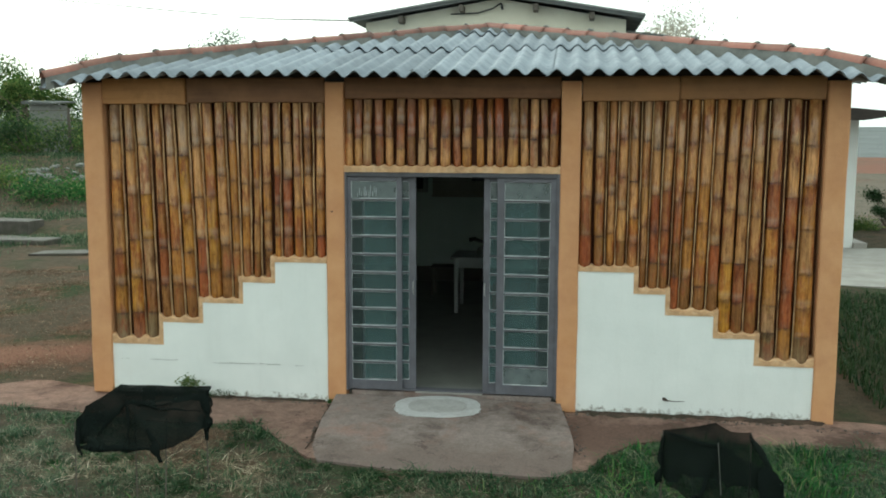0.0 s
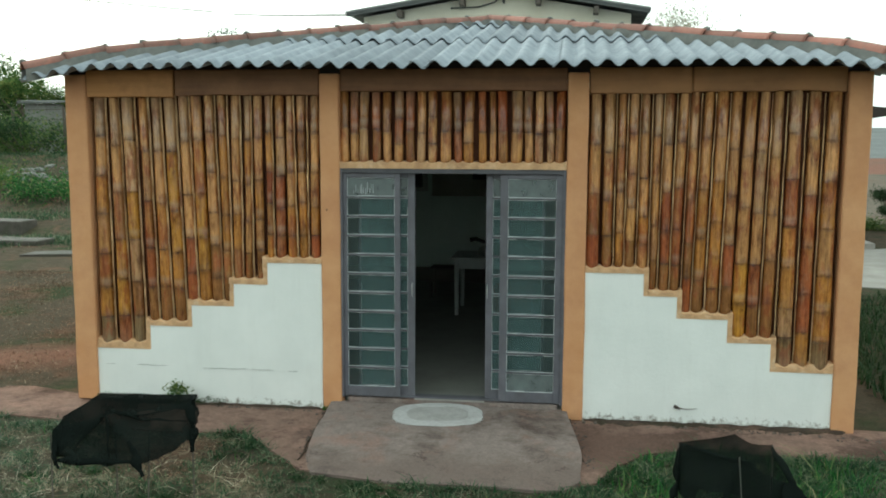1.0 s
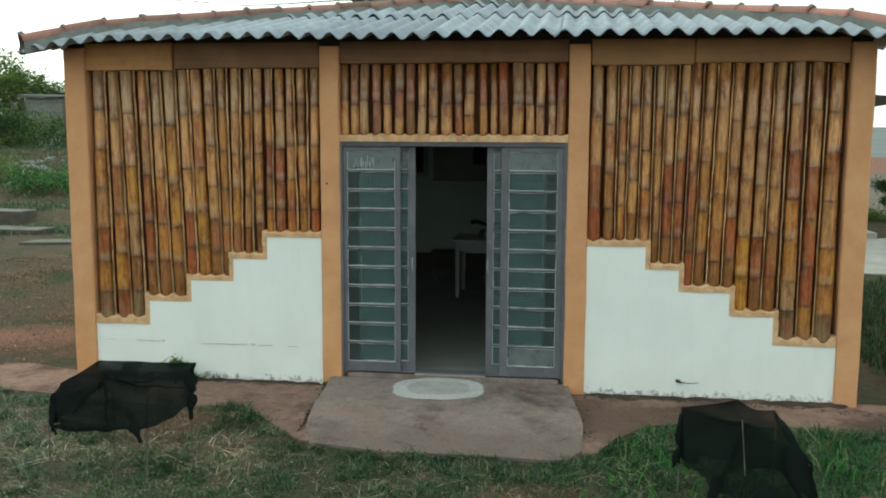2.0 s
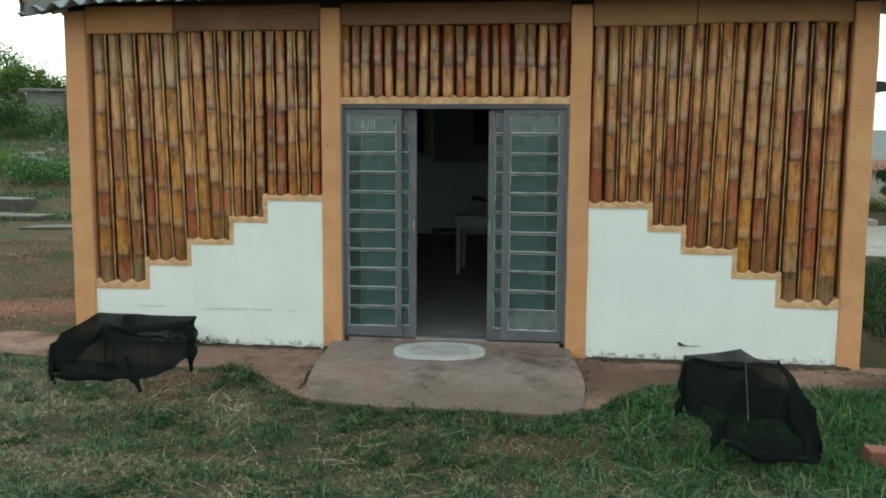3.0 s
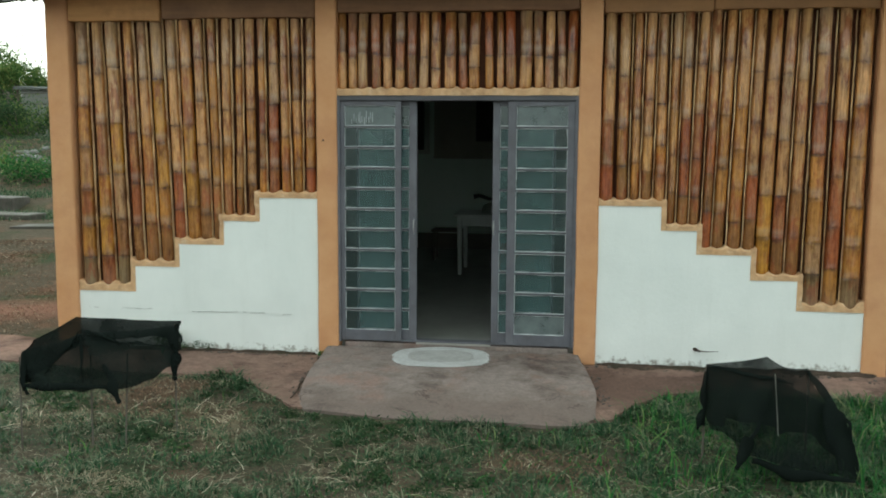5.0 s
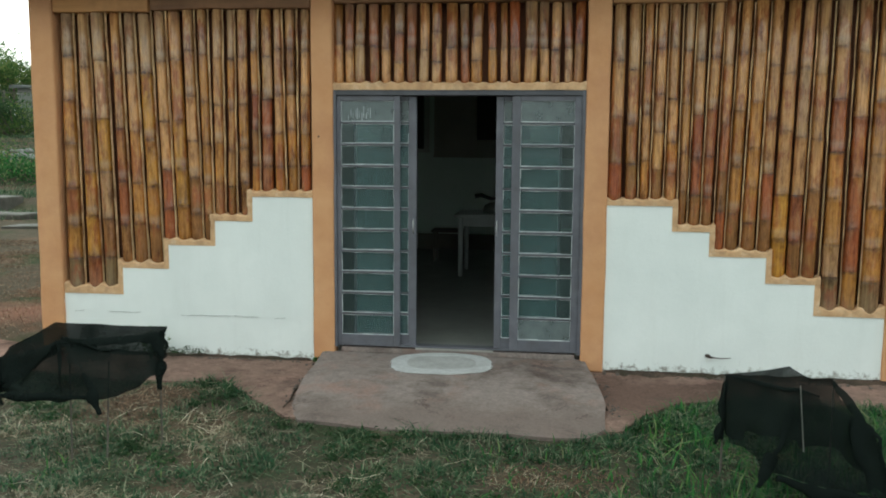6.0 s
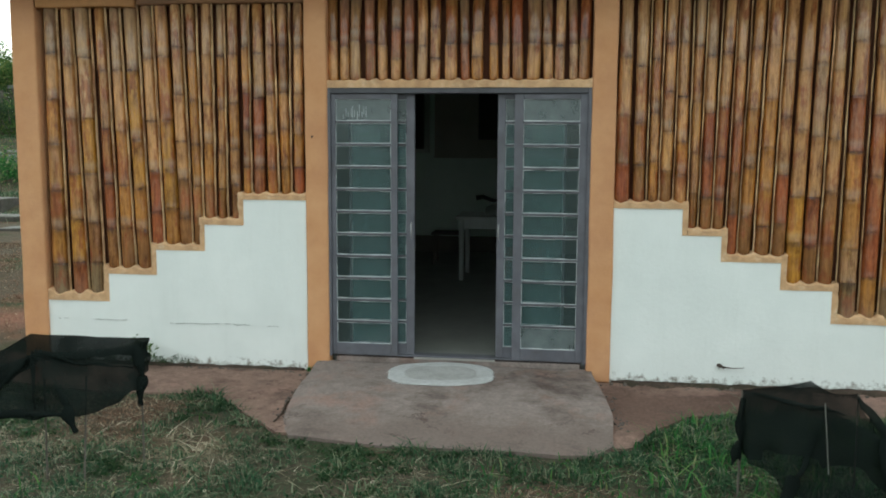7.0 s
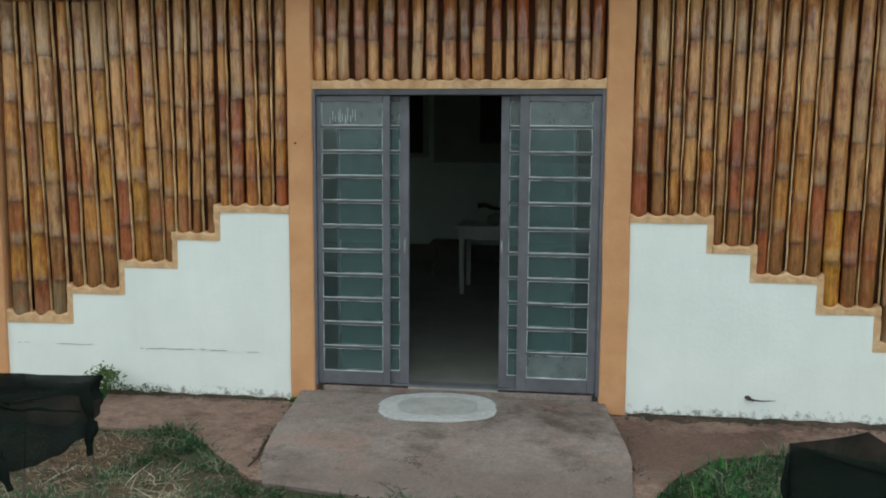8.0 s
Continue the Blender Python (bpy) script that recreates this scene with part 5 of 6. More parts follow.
# shallow crack lines in the white wall
bm = bmesh.new()
r = random.Random(3)
for x0, x1, z0 in ((-2.98, -2.07, 0.25), (-3.95, -3.35, 0.26)):
    n = int((x1 - x0) / 0.022)
    z = z0
    for i in range(n):
        a, b = x0 + (x1 - x0) * i / n, x0 + (x1 - x0) * (i + 1) / n
        z += r.uniform(-0.003, 0.003) + (z0 - z) * 0.1
        if noise.noise(Vector((a * 5, z0, 3))) < -0.22 or r.random() < 0.15:
            continue
        box(a, b + r.uniform(-0.006, 0.004), -0.0068, 0.0, z, z + r.uniform(0.0008, 0.003), bm=bm)
part_plain("wall_crack", bm, MORTAR, "thin ragged crack line along the white wall", "crack")


# ---------------------------------------------------------------- shade nets on stakes
def net_cover(name, at, top, foot, stakes, pleats, seed, label, lift, cloth):
    """Shade cloth pulled over stakes: a top ring, hanging sides with a ragged hem, gathered pleats."""
    cover = thing(name, at, label, "shade net", "shade nets over the seedlings")
    n, m = 18, 14
    k = len(top)
    base = Vector(at)
    verts, faces = [], []
    per = k * n
    mid = sum((Vector(q) for q in top), Vector()) / k
    for j in range(m + 1):
        f = j / m
        for s in range(k):
            a0, a1 = Vector(top[s]), Vector(top[(s + 1) % k])
            b0, b1 = Vector(foot[s]), Vector(foot[(s + 1) % k])
            for i in range(n):
                u = i / n
                sag = 4 * u * (1 - u)
                p = a0.lerp(a1, u).lerp(b0.lerp(b1, u), f)
                p.z += -0.006 * sag * (1 - f) + lift[s] * sag * f
                inward = Vector((mid.x - p.x, mid.y - p.y, 0))
                p += inward * 0.05 * sag * math.sin(math.pi * min(1, f * 0.9 + 0.1))
                w = noise.noise_vector(p * 6 + Vector((seed, 0, 0))) * 0.05 + noise.noise_vector(Vector((p.x * 9, p.y * 9, p.z * 24)) + Vector((0, seed, 0))) * 0.022
                verts.append(p + w * (0.12 + f) - base)
    for j in range(m):
        for i in range(per):
            a, b = j * per + i, j * per + (i + 1) % per
            faces.append((a, b, b + per, a + per))
    c = mid - base
    rings = [list(range(per))]
    for f in (0.66, 0.33):
        row = []
        for i in range(per):
            p = c.lerp(verts[i], f)
            p = p + Vector((0, 0, -0.03 * (1 - f) + 0.012 * noise.noise(p * 9 + Vector((seed, 3, 0)))))
            row.append(len(verts))
            verts.append(p)
        rings.append(row)
    verts.append(c + Vector((0, 0, -0.03)))
    for a, b in zip(rings, rings[1:]):
        for i in range(per):
            faces.append((a[i], b[i], b[(i + 1) % per], a[(i + 1) % per]))
    for i in range(per):
        faces.append((rings[-1][i], len(verts) - 1, rings[-1][(i + 1) % per]))
    net = raw("net", verts, faces, cloth, cover, smooth=True)
    net.data.materials.append(NET_SINGLE)   # the top is one layer, the sides hang doubled
    net.data.polygons.foreach_set("material_index", [0 if i < m * per else 1 for i in range(len(faces))])
    # stakes: foot, head, radius, material
    for foot_at, head, r, mat in stakes:
        part("stake", rod([foot_at, head], r, 6, 0.8), mat, cover)
    # gathered cloth: flattened rolls along a line, swelling and thinning
    for name_, line, wide, deep in pleats:
        pts = [Vector(p) for p in line]
        pv, pf = [], []
        steps = 7
        run = [pts[i].lerp(pts[i + 1], q / steps) for i in range(len(pts) - 1) for q in range(steps)] + [pts[-1]]
        for i, p in enumerate(run):
            d = (run[min(i + 1, len(run) - 1)] - run[max(i - 1, 0)]).normalized()
            side = d.cross(Vector((0, 1, 0))).normalized()
            u = i / (len(run) - 1)
            swell = (0.35 + 0.65 * math.sin(math.pi * min(1, u * 1.15 + 0.12))) * (1 + 0.8 * noise.noise(p * 11 + Vector((seed, 9, 2))))
            drift = noise.noise_vector(p * 8 + Vector((seed, 4, 4))) * 0.02
            for q in range(8):
                a = 2 * math.pi * q / 8
                pv.append(p + drift + side * math.cos(a) * wide * swell + Vector((0, 1, 0)) * math.sin(a) * deep - base)
            if i:
                o = len(pv) - 16
                pf += [(o + q, o + (q + 1) % 8, o + 8 + (q + 1) % 8, o + 8 + q) for q in range(8)]
        raw(name_, pv, pf, cloth, net, smooth=True)
    return cover


LEFT_FOLDS = [
    ("pleat", [(-2.955, -2.60, 0.48), (-2.97, -2.62, 0.38), (-2.965, -2.64, 0.25)], 0.022, 0.012),
    ("hem_knot", [(-2.97, -2.64, 0.34), (-2.955, -2.64, 0.27), (-2.94, -2.64, 0.225)], 0.018, 0.015),
    ("pleat", [(-2.63, -2.585, 0.60), (-2.73, -2.59, 0.50), (-2.86, -2.60, 0.33)], 0.012, 0.006),
    ("pleat", [(-2.62, -2.58, 0.60), (-2.61, -2.585, 0.46), (-2.60, -2.59, 0.30)], 0.010, 0.006),
    ("pleat", [(-2.60, -2.56, 0.615), (-2.51, -2.50, 0.575), (-2.38, -2.40, 0.565), (-2.27, -2.30, 0.555)], 0.009, 0.008),
    ("pleat", [(-2.60, -2.57, 0.61), (-2.46, -2.47, 0.55), (-2.32, -2.36, 0.50), (-2.20, -2.25, 0.47)], 0.011, 0.008),
]
LEFT_HEM = [
    ("pleat", [(-2.95, -2.64, 0.285), (-2.76, -2.63, 0.285), (-2.56, -2.62, 0.28), (-2.40, -2.6, 0.29)], 0.024, 0.01),
    ("pleat", [(-2.47, -2.58, 0.42), (-2.43, -2.59, 0.36), (-2.40, -2.60, 0.29)], 0.024, 0.01),
    ("hem_knot", [(-2.42, -2.60, 0.33), (-2.38, -2.60, 0.26), (-2.355, -2.60, 0.185)], 0.034, 0.02),
    ("pleat", [(-2.18, -2.22, 0.59), (-2.155, -2.24, 0.50), (-2.145, -2.25, 0.38)], 0.034, 0.012),
    ("hem_knot", [(-2.145, -2.25, 0.42), (-2.155, -2.25, 0.34), (-2.165, -2.25, 0.25)], 0.036, 0.02),
]
net_cover("shade_net_cover", (-2.6, -2.3, -0.13),
          [(-2.84, -2.20, 0.632), (-3.0, -2.44, 0.525), (-2.98, -2.60, 0.49), (-2.62, -2.56, 0.60), (-2.165, -2.22, 0.60), (-2.235, -1.95, 0.575)],
          [(-2.88, -2.14, 0.46), (-3.04, -2.44, 0.25), (-2.99, -2.64, 0.27), (-2.40, -2.58, 0.25), (-2.13, -2.24, 0.37), (-2.22, -1.94, 0.45)],
          [((-3.0, -2.62, -0.2), (-3.0, -2.6, 0.45), 0.006, STAKE), ((-2.385, -2.5, -0.2), (-2.40, -2.40, 0.45), 0.006, STAKE),
           ((-2.2, -2.15, -0.2), (-2.2, -2.15, 0.56), 0.006, STAKE), ((-2.6, -2.50, -0.2), (-2.6, -2.48, 0.56), 0.006, STAKE)],
          LEFT_FOLDS + LEFT_HEM, 2.0,
          "black shade net draped over low stakes, hem off the ground", (0.0, 0.0, -0.01, -0.015, 0.03, 0.02), NET)
net_cover("shade_net_cover", (1.5, -2.4, -0.13),
          [(1.13, -2.28, 0.492), (1.51, -2.12, 0.508), (1.62, -2.10, 0.442), (1.755, -2.10, 0.448), (1.765, -2.22, 0.36), (1.86, -2.50, 0.29), (1.72, -2.60, 0.37), (1.45, -2.62, 0.515)],
          [(1.12, -2.30, 0.13), (1.45, -2.02, 0.07), (1.64, -2.0, 0.02), (1.80, -2.02, 0.0), (1.92, -2.25, -0.04), (1.93, -2.60, -0.05), (1.68, -2.66, -0.02), (1.29, -2.64, 0.03)],
          [((1.13, -2.29, -0.2), (1.135, -2.28, 0.48), 0.007, STAKE), ((1.76, -2.1, -0.2), (1.755, -2.11, 0.44), 0.006, STAKE), ((1.472, -2.675, 0.20), (1.447, -2.645, 0.535), 0.0024, DRY_STICK)],
          [("pleat", [(1.14, -2.29, 0.45), (1.132, -2.30, 0.30), (1.12, -2.31, 0.13)], 0.022, 0.012),
           ("hem_knot", [(1.12, -2.31, 0.22), (1.095, -2.31, 0.15), (1.08, -2.31, 0.11)], 0.024, 0.015),
           ("hem_knot", [(1.33, -2.63, 0.16), (1.285, -2.65, 0.07), (1.27, -2.66, 0.0)], 0.03, 0.02),
           ("pleat", [(1.17, -2.36, 0.50), (1.30, -2.50, 0.49), (1.44, -2.63, 0.505), (1.56, -2.62, 0.475)], 0.012, 0.008),
           ("pleat", [(1.42, -2.64, 0.42), (1.36, -2.66, 0.25), (1.30, -2.66, 0.08)], 0.02, 0.01),
           ("pleat", [(1.73, -2.62, 0.37), (1.74, -2.66, 0.22), (1.80, -2.68, 0.02)], 0.035, 0.012),
           ("pleat", [(1.34, -2.67, 0.05), (1.55, -2.69, 0.0), (1.75, -2.69, -0.02), (1.90, -2.66, -0.03)], 0.035, 0.012),
           ("pleat", [(1.74, -2.16, 0.44), (1.785, -2.30, 0.36), (1.87, -2.55, 0.24), (1.92, -2.62, 0.0)], 0.02, 0.012)], 9.0,
          "black shade net draped over stakes down into tall grass", (0.0, 0.03, 0.02, 0.0, 0.0, 0.0, 0.03, 0.06), NET_WORN)

# broken brick in the grass
brick_ob = part("brick", rough_box(2.225, 2.47, -2.50, -2.34, -0.13, -0.015, 0.008, 0.006, 0.1, 3), RED_BRICK)
tagged(brick_ob, "broken red clay brick lying in the grass", "brick")


# ---------------------------------------------------------------- leaves, blades, trees
def blades(name, spots, material, label, seed, lean=0.5, width=0.004):
    """Grass: curved tapering blades. spots: (x, y, z, height)."""
    r = np.random.default_rng(seed)
    s = np.array(spots)
    n = len(s)
    ang = r.uniform(0, 2 * np.pi, n)
    d = np.stack([np.cos(ang), np.sin(ang)], 1)
    side = np.stack([-d[:, 1], d[:, 0]], 1)
    l = (np.abs(r.normal(0, lean, n)) + 0.1) * s[:, 3]
    w = width * r.uniform(0.6, 1.5, n)
    v = np.zeros((n, 5, 3))
    for k, (f, out, ww) in enumerate(((0, 0, 1), (0, 0, -1), (0.55, 0.35, 0.8), (0.55, 0.35, -0.8), (1.0, 1.0, 0))):
        drop = 1 - 0.25 * np.minimum(1.5, l / np.maximum(s[:, 3], 1e-3)) * f * f
        v[:, k, :2] = s[:, :2] + d * (l * out)[:, None] + side * (w * ww)[:, None]
        v[:, k, 2] = s[:, 2] + s[:, 3] * f * drop
    idx = np.arange(n)[:, None] * 5
    me = bpy.data.meshes.new(name)
    quads = (idx + np.array([[0, 1, 3, 2]])).tolist()
    tris = (idx + np.array([[2, 3, 4]])).tolist()
    me.from_pydata(v.reshape(-1, 3).tolist(), [], quads + tris)
    ob = link_mesh(name, me, material)
    return tagged(ob, label, "grass", kind="stuff")


APRON_EDGE = ((-20, -0.3), (-6.6, -0.50), (-4.95, -0.50), (-4.3, -0.56), (-3.1, -0.82), (-2.5, -0.68), (-2.3, -0.72), (-1.95, -1.15), (-1.58, -1.58), (-0.85, -1.72), (0.42, -1.71), (0.62, -1.55), (0.82, -1.14), (1.05, -0.80), (1.4, -0.66), (2.6, -0.72), (4.6, -0.74), (20, -0.8))


def edge_y(x):
    for (xa, ya), (xb, yb) in zip(APRON_EDGE, APRON_EDGE[1:]):
        if xa <= x <= xb:
            return ya + (yb - ya) * (x - xa) / (xb - xa)
    return -0.8


rng = np.random.default_rng(21)


def scatter(count, x0, x1, y0, y1, keep):
    out = []
    xs, ys, us = rng.uniform(x0, x1, count), rng.uniform(y0, y1, count), rng.random(count)
    for x, y, u in zip(xs, ys, us):
        h = keep(x, y, u)
        if h:
            out.append((x, y, ground_height(x, y) - 0.01, h))
    return out


def patch(x, y, s, seed):
    return noise.noise(Vector((x * s, y * s, seed)))


def fade(x, y):
    """The lawn thins out raggedly away from the house."""
    w = 0.9 * patch(x, y, 0.6, 50) + 0.4 * patch(x, y, 1.7, 51)
    return smooth_step(-5.6, -4.0, y + w) * smooth_step(-6.3, -4.8, x + w) * smooth_step(5.6, 4.2, x + w)


def bare(x, y):
    """A trampled patch of brown hay beside the net, and a smaller one further out."""
    w = 0.25 * patch(x, y, 3.1, 81) + 0.12 * patch(x, y, 9, 82)
    one = smooth_step(1.0, 0.45, math.hypot((x + 2.72) / 0.42, (y + 1.30) / 0.62) + w)
    two = 0.8 * smooth_step(1.0, 0.4, math.hypot((x - 0.22) / 0.5, (y + 2.4) / 0.35) + w)
    return max(one, two)


def lawn(x, y, u):
    gap = edge_y(x) - y
    if gap < -0.05 + 0.05 * patch(x, y, 5, 1):
        return 0
    dens = 0.68 + 0.5 * patch(x, y, 1.3, 4) + 0.35 * patch(x, y, 4, 8)
    dens += 0.45 * smooth_step(-0.5, 0.9, x) + 0.25 * smooth_step(0.25, 0.0, gap) - 0.05 * smooth_step(-1.8, -3.0, x)
    dens *= fade(x, y) * (1 - bare(x, y))
    rim = 1 + 0.6 * smooth_step(0.22, 0.05, gap) * smooth_step(0.0, 0.3, patch(x, y, 2.3, 66)) * smooth_step(0.9, 1.5, abs(x + 0.6))
    return (0.012 + 0.042 * rng.random()) * min(1.7, max(0.45, 1 + 1.9 * patch(x, y, 4.3, 61))) * (1 + 0.4 * smooth_step(0.6, 1.4, x)) * rim if u < dens else 0


def tall(x, y, u):
    gap = edge_y(x) - y
    if gap < 0.02:
        return 0
    lush = (0.25 * smooth_step(-0.6, 0.1, x) + 0.75 * smooth_step(0.45, 1.1, x)) * (0.55 + 0.8 * patch(x, y, 1.5, 12)) * smooth_step(-3.9, -2.6, y + 0.5 * patch(x, y, 1.2, 52)) * smooth_step(4.7, 3.9, x)
    tuft = smooth_step(0.2, 0.5, patch(x, y, 2.1, 31)) * 0.22 * (1 - bare(x, y)) * smooth_step(0.1, 0.6, gap)
    if u >= max(lush, tuft):
        return 0
    high = 0.45 + 0.55 * smooth_step(-0.1, 0.4, patch(x, y, 2.7, 34)) * smooth_step(0.3, 0.9, x)
    return (0.05 + 0.19 * rng.random() ** 1.6) * high


STRAW_HEAPS = ((-3.4, -1.95, 0.12), (-2.85, -1.9, 0.08), (-2.25, -1.55, 0.10), (-1.9, -2.0, 0.10), (1.95, -2.0, 0.03), (0.85, -2.85, 0.12), (1.5, -3.1, 0.06))   # raked-up straw: x, y, spread


def straw_lie(x, y, u):
    gap = edge_y(x) - y
    if gap < -0.02:
        return 0
    dens = 0.25 + 0.8 * patch(x, y, 1.1, 17) + 0.45 * patch(x, y, 3.1, 19) + 0.25 * smooth_step(-1.6, -2.6, x) * smooth_step(-3.0, -1.4, y) + 0.55 * smooth_step(-2.3, -3.2, y)
    dens -= 0.42 * smooth_step(-0.7, 0.5, x) * smooth_step(-3.6, -2.8, y)
    heap = max(math.exp(-((x - cx) ** 2 + (y - cy) ** 2) / s) for cx, cy, s in STRAW_HEAPS) * (0.7 + 1.2 * patch(x, y, 4.0, 71))
    dens = dens * fade(x, y) + 0.55 * heap
    if heap > 0.45 and u < dens:
        return 0.02 + 0.045 * rng.random()
    return (0.009 + 0.024 * rng.random()) * max(0.6, 1 + 1.4 * patch(x, y, 2.7, 63)) if u < dens else 0


spots = scatter(260000, -6.2, 5.4, -5.6, -0.5, lawn)
blades("lawn_grass", spots, GRASS, "short green grass growing in uneven patches", 1, 1.7, 0.0036)
spots = scatter(46000, -4.5, 4.8, -4.2, -0.6, tall)
blades("tall_grass", spots, LUSH, "tall lush green grass round the stakes", 2, 1.1, 0.0044)
spots = scatter(190000, -6.2, 5.4, -5.6, -0.5, straw_lie)
blades("dry_straw", spots, STRAW, "dry pale straw and dead stalks on the ground", 3, 3.3, 0.0031)
spots = scatter(60000, -3.5, 1.0, -3.0, -0.6, lambda x, y, u: 0.012 + 0.03 * rng.random() if u < 0.9 * bare(x, y) and edge_y(x) - y > 0.02 else 0)
blades("brown_hay", spots, HAY, "trampled brown hay on bare reddish earth", 4, 2.2, 0.0035)


def stalks(count, seed):
    """Long dead stalks lying bent across the grass."""
    r = random.Random(seed)
    bm = bmesh.new()
    for k in range(count):
        x, y = -4.4 + 8.0 * r.random() ** 1.35, r.uniform(-4.2, -0.9)
        if edge_y(x) - y < 0.1:
            continue
        a, l = r.uniform(0, 6.28), r.uniform(0.05, 0.24)
        z = ground_height(x, y) + r.uniform(0.02, 0.07)
        bend = r.uniform(-0.6, 0.6)
        pts = [(x, y, z)]
        for i in range(3):
            a += bend
            x, y, z = x + math.cos(a) * l / 3, y + math.sin(a) * l / 3, z + r.uniform(-0.02, 0.03)
            pts.append((x, y, z))
        rod(pts, r.uniform(0.0010, 0.0026), 3, 0.5, bm)
    tagged(part("dead_stalks", bm, STRAW), "long bent dead stalks lying over the grass", "stalks", kind="stuff")


stalks(320, 77)


def yard(x, y, u):
    if -4.9 < x < 3.45 and y < 7.2:
        return 0
    if 4.4 < x < 10.5 and 7.4 < y < 14.3:
        return 0
    d = smooth_step(-0.15, 0.35, patch(x, y, 0.35, 40)) if x < 0 else 0.9
    if x < 0 and y < 8:
        return 0.012 + 0.03 * rng.random() if u < 0.25 + 0.7 * smooth_step(-0.1, 0.35, patch(x, y, 0.8, 44) + 0.4 * patch(x, y, 3.1, 45)) else 0
    if y > 16:
        d = 0.35 + 0.65 * d
    return 0.06 + 0.14 * rng.random() if u < d else 0


spots = scatter(26000, 3.4, 9.5, 0.0, 9.0, yard)
# the dark leaf material paints the shade on this grass
blades("side_grass", spots, LEAF_DARK, "deep green shaded grass beside the house", 7, 0.9, 0.008)
spots = scatter(150000, -13, -4.8, 0.3, 8.0, yard)
blades("yard_turf", spots, HAY, "thin worn turf on the trodden side yard", 8, 1.6, 0.004)
spots = scatter(40000, -24, -5.0, 8.0, 14.0, yard) + scatter(70000, -28, -9, 14.0, 30.0, yard)
blades("yard_grass", spots, GRASS, "rough dark green grass in the side yard and on the bank", 5, 0.9, 0.007)


def leaf_cloud(name, centres, count, size, material, parent, seed, squash=0.8):
    """Many small leaves scattered in uneven clumps."""
    r = np.random.default_rng(seed)
    c = np.array(centres)
    pick = r.integers(0, len(c), count)
    p = c[pick, :3] + r.normal(0, 1, (count, 3)) * (c[pick, 3] * 0.5)[:, None] * np.array([1, 1, squash])
    a = r.normal(0, 1, (count, 3))
    a /= np.linalg.norm(a, axis=1)[:, None]
    b = np.cross(a, r.normal(0, 1, (count, 3)))
    b /= np.linalg.norm(b, axis=1)[:, None]
    s = size * r.uniform(0.5, 1.4, count)[:, None]
    base = np.array(origin(parent)) if parent else np.zeros(3)
    v = np.stack([p - a * s, p - b * s * 0.35, p + a * s, p + b * s * 0.35], 1).reshape(-1, 3) - base
    f = (np.arange(count)[:, None] * 4 + np.array([[0, 1, 2, 3]])).tolist()
    return raw(name, v.tolist(), f, material, parent)


def weeds(count, seed):
    """Low broad-leaved weeds in dark green cushions between the blades."""
    r = random.Random(seed)
    centres = []
    while len(centres) < count:
        x, y = r.uniform(-4.4, 4.2), r.uniform(-4.4, -0.7)
        gap = edge_y(x) - y
        if gap < 0.05 or bare(x, y) > 0.3 or r.random() > smooth_step(-0.05, 0.45, patch(x, y, 1.6, 91)) + 0.5 * smooth_step(0.3, 0.1, gap):
            continue
        s = r.uniform(0.035, 0.085)
        centres.append((x, y, ground_height(x, y) + s * 0.3, s))
    ob = leaf_cloud("low_weeds", centres, count * 42, 0.013, LEAF_DARK, None, seed, 0.35)
    tagged(ob, "low dark broad-leaved weeds growing through the lawn", "weeds", kind="stuff")


weeds(620, 44)


def tree(x, y, height, seed, label, material=None, count=1500, leaf=0.16, spread=0.45, thick=0.05, dense=1.0):
    r = random.Random(seed)
    z = ground_height(x, y) - 0.1
    tr = thing("tree", (x, y, z), label, "tree")
    fork = z + height * r.uniform(0.3, 0.42)
    bm = rod([(x, y, z), (x + r.uniform(-.1, .1), y, z + (fork - z) * 0.5), (x + r.uniform(-.2, .2), y, fork)], height * thick, 8, 0.7)
    clumps = []
    for k in range(9):
        a = 2 * math.pi * k / 9 + r.uniform(-0.4, 0.4)
        reach = height * spread * r.uniform(0.35, 1.0)
        tip = Vector((x + math.cos(a) * reach, y + math.sin(a) * reach, z + height * r.uniform(0.45, 1.0)))
        mid = Vector((x, y, fork)).lerp(tip, 0.5) + Vector((r.uniform(-.2, .2), r.uniform(-.2, .2), height * 0.05))
        rod([(x, y, fork - 0.1), mid, tip], height * thick * 0.45, 6, 0.2, bm)
        for q in (mid.lerp(tip, 0.55), tip, tip + Vector((r.uniform(-.6, .6), r.uniform(-.6, .6), r.uniform(-.3, .4))) * height * 0.12):
            clumps.append((q.x, q.y, q.z, height * 0.15 * r.uniform(0.6, 1.3)))
            rod([mid, q], height * thick * 0.12, 5, 0.3, bm)
    part("trunk", bm, BARK, tr)
    leaf_cloud("crown", clumps, int(count * dense), leaf, material or LEAF, tr, seed)
    return tr


def bush(x, y, w, h, seed, count=3000, leaf=0.05, label="low leafy green bush", material=None):
    r = random.Random(seed)
    z = ground_height(x, y)
    ob = thing("bush", (x, y, z), label, "bush")
    clumps = []
    for k in range(8):
        tip = (x + r.uniform(-w, w) * 0.7, y + r.uniform(-w, w) * 0.7, z + h * r.uniform(0.25, 0.85))
        part("stem", rod([(x + r.uniform(-.1, .1), y, z - 0.1), tip], 0.03 * h + 0.004, 5, 0.3), BARK, ob)
        clumps.append((*tip, w * r.uniform(0.35, 0.6)))
    leaf_cloud("foliage", clumps, count, leaf, material or LEAF, ob, seed, 0.7)


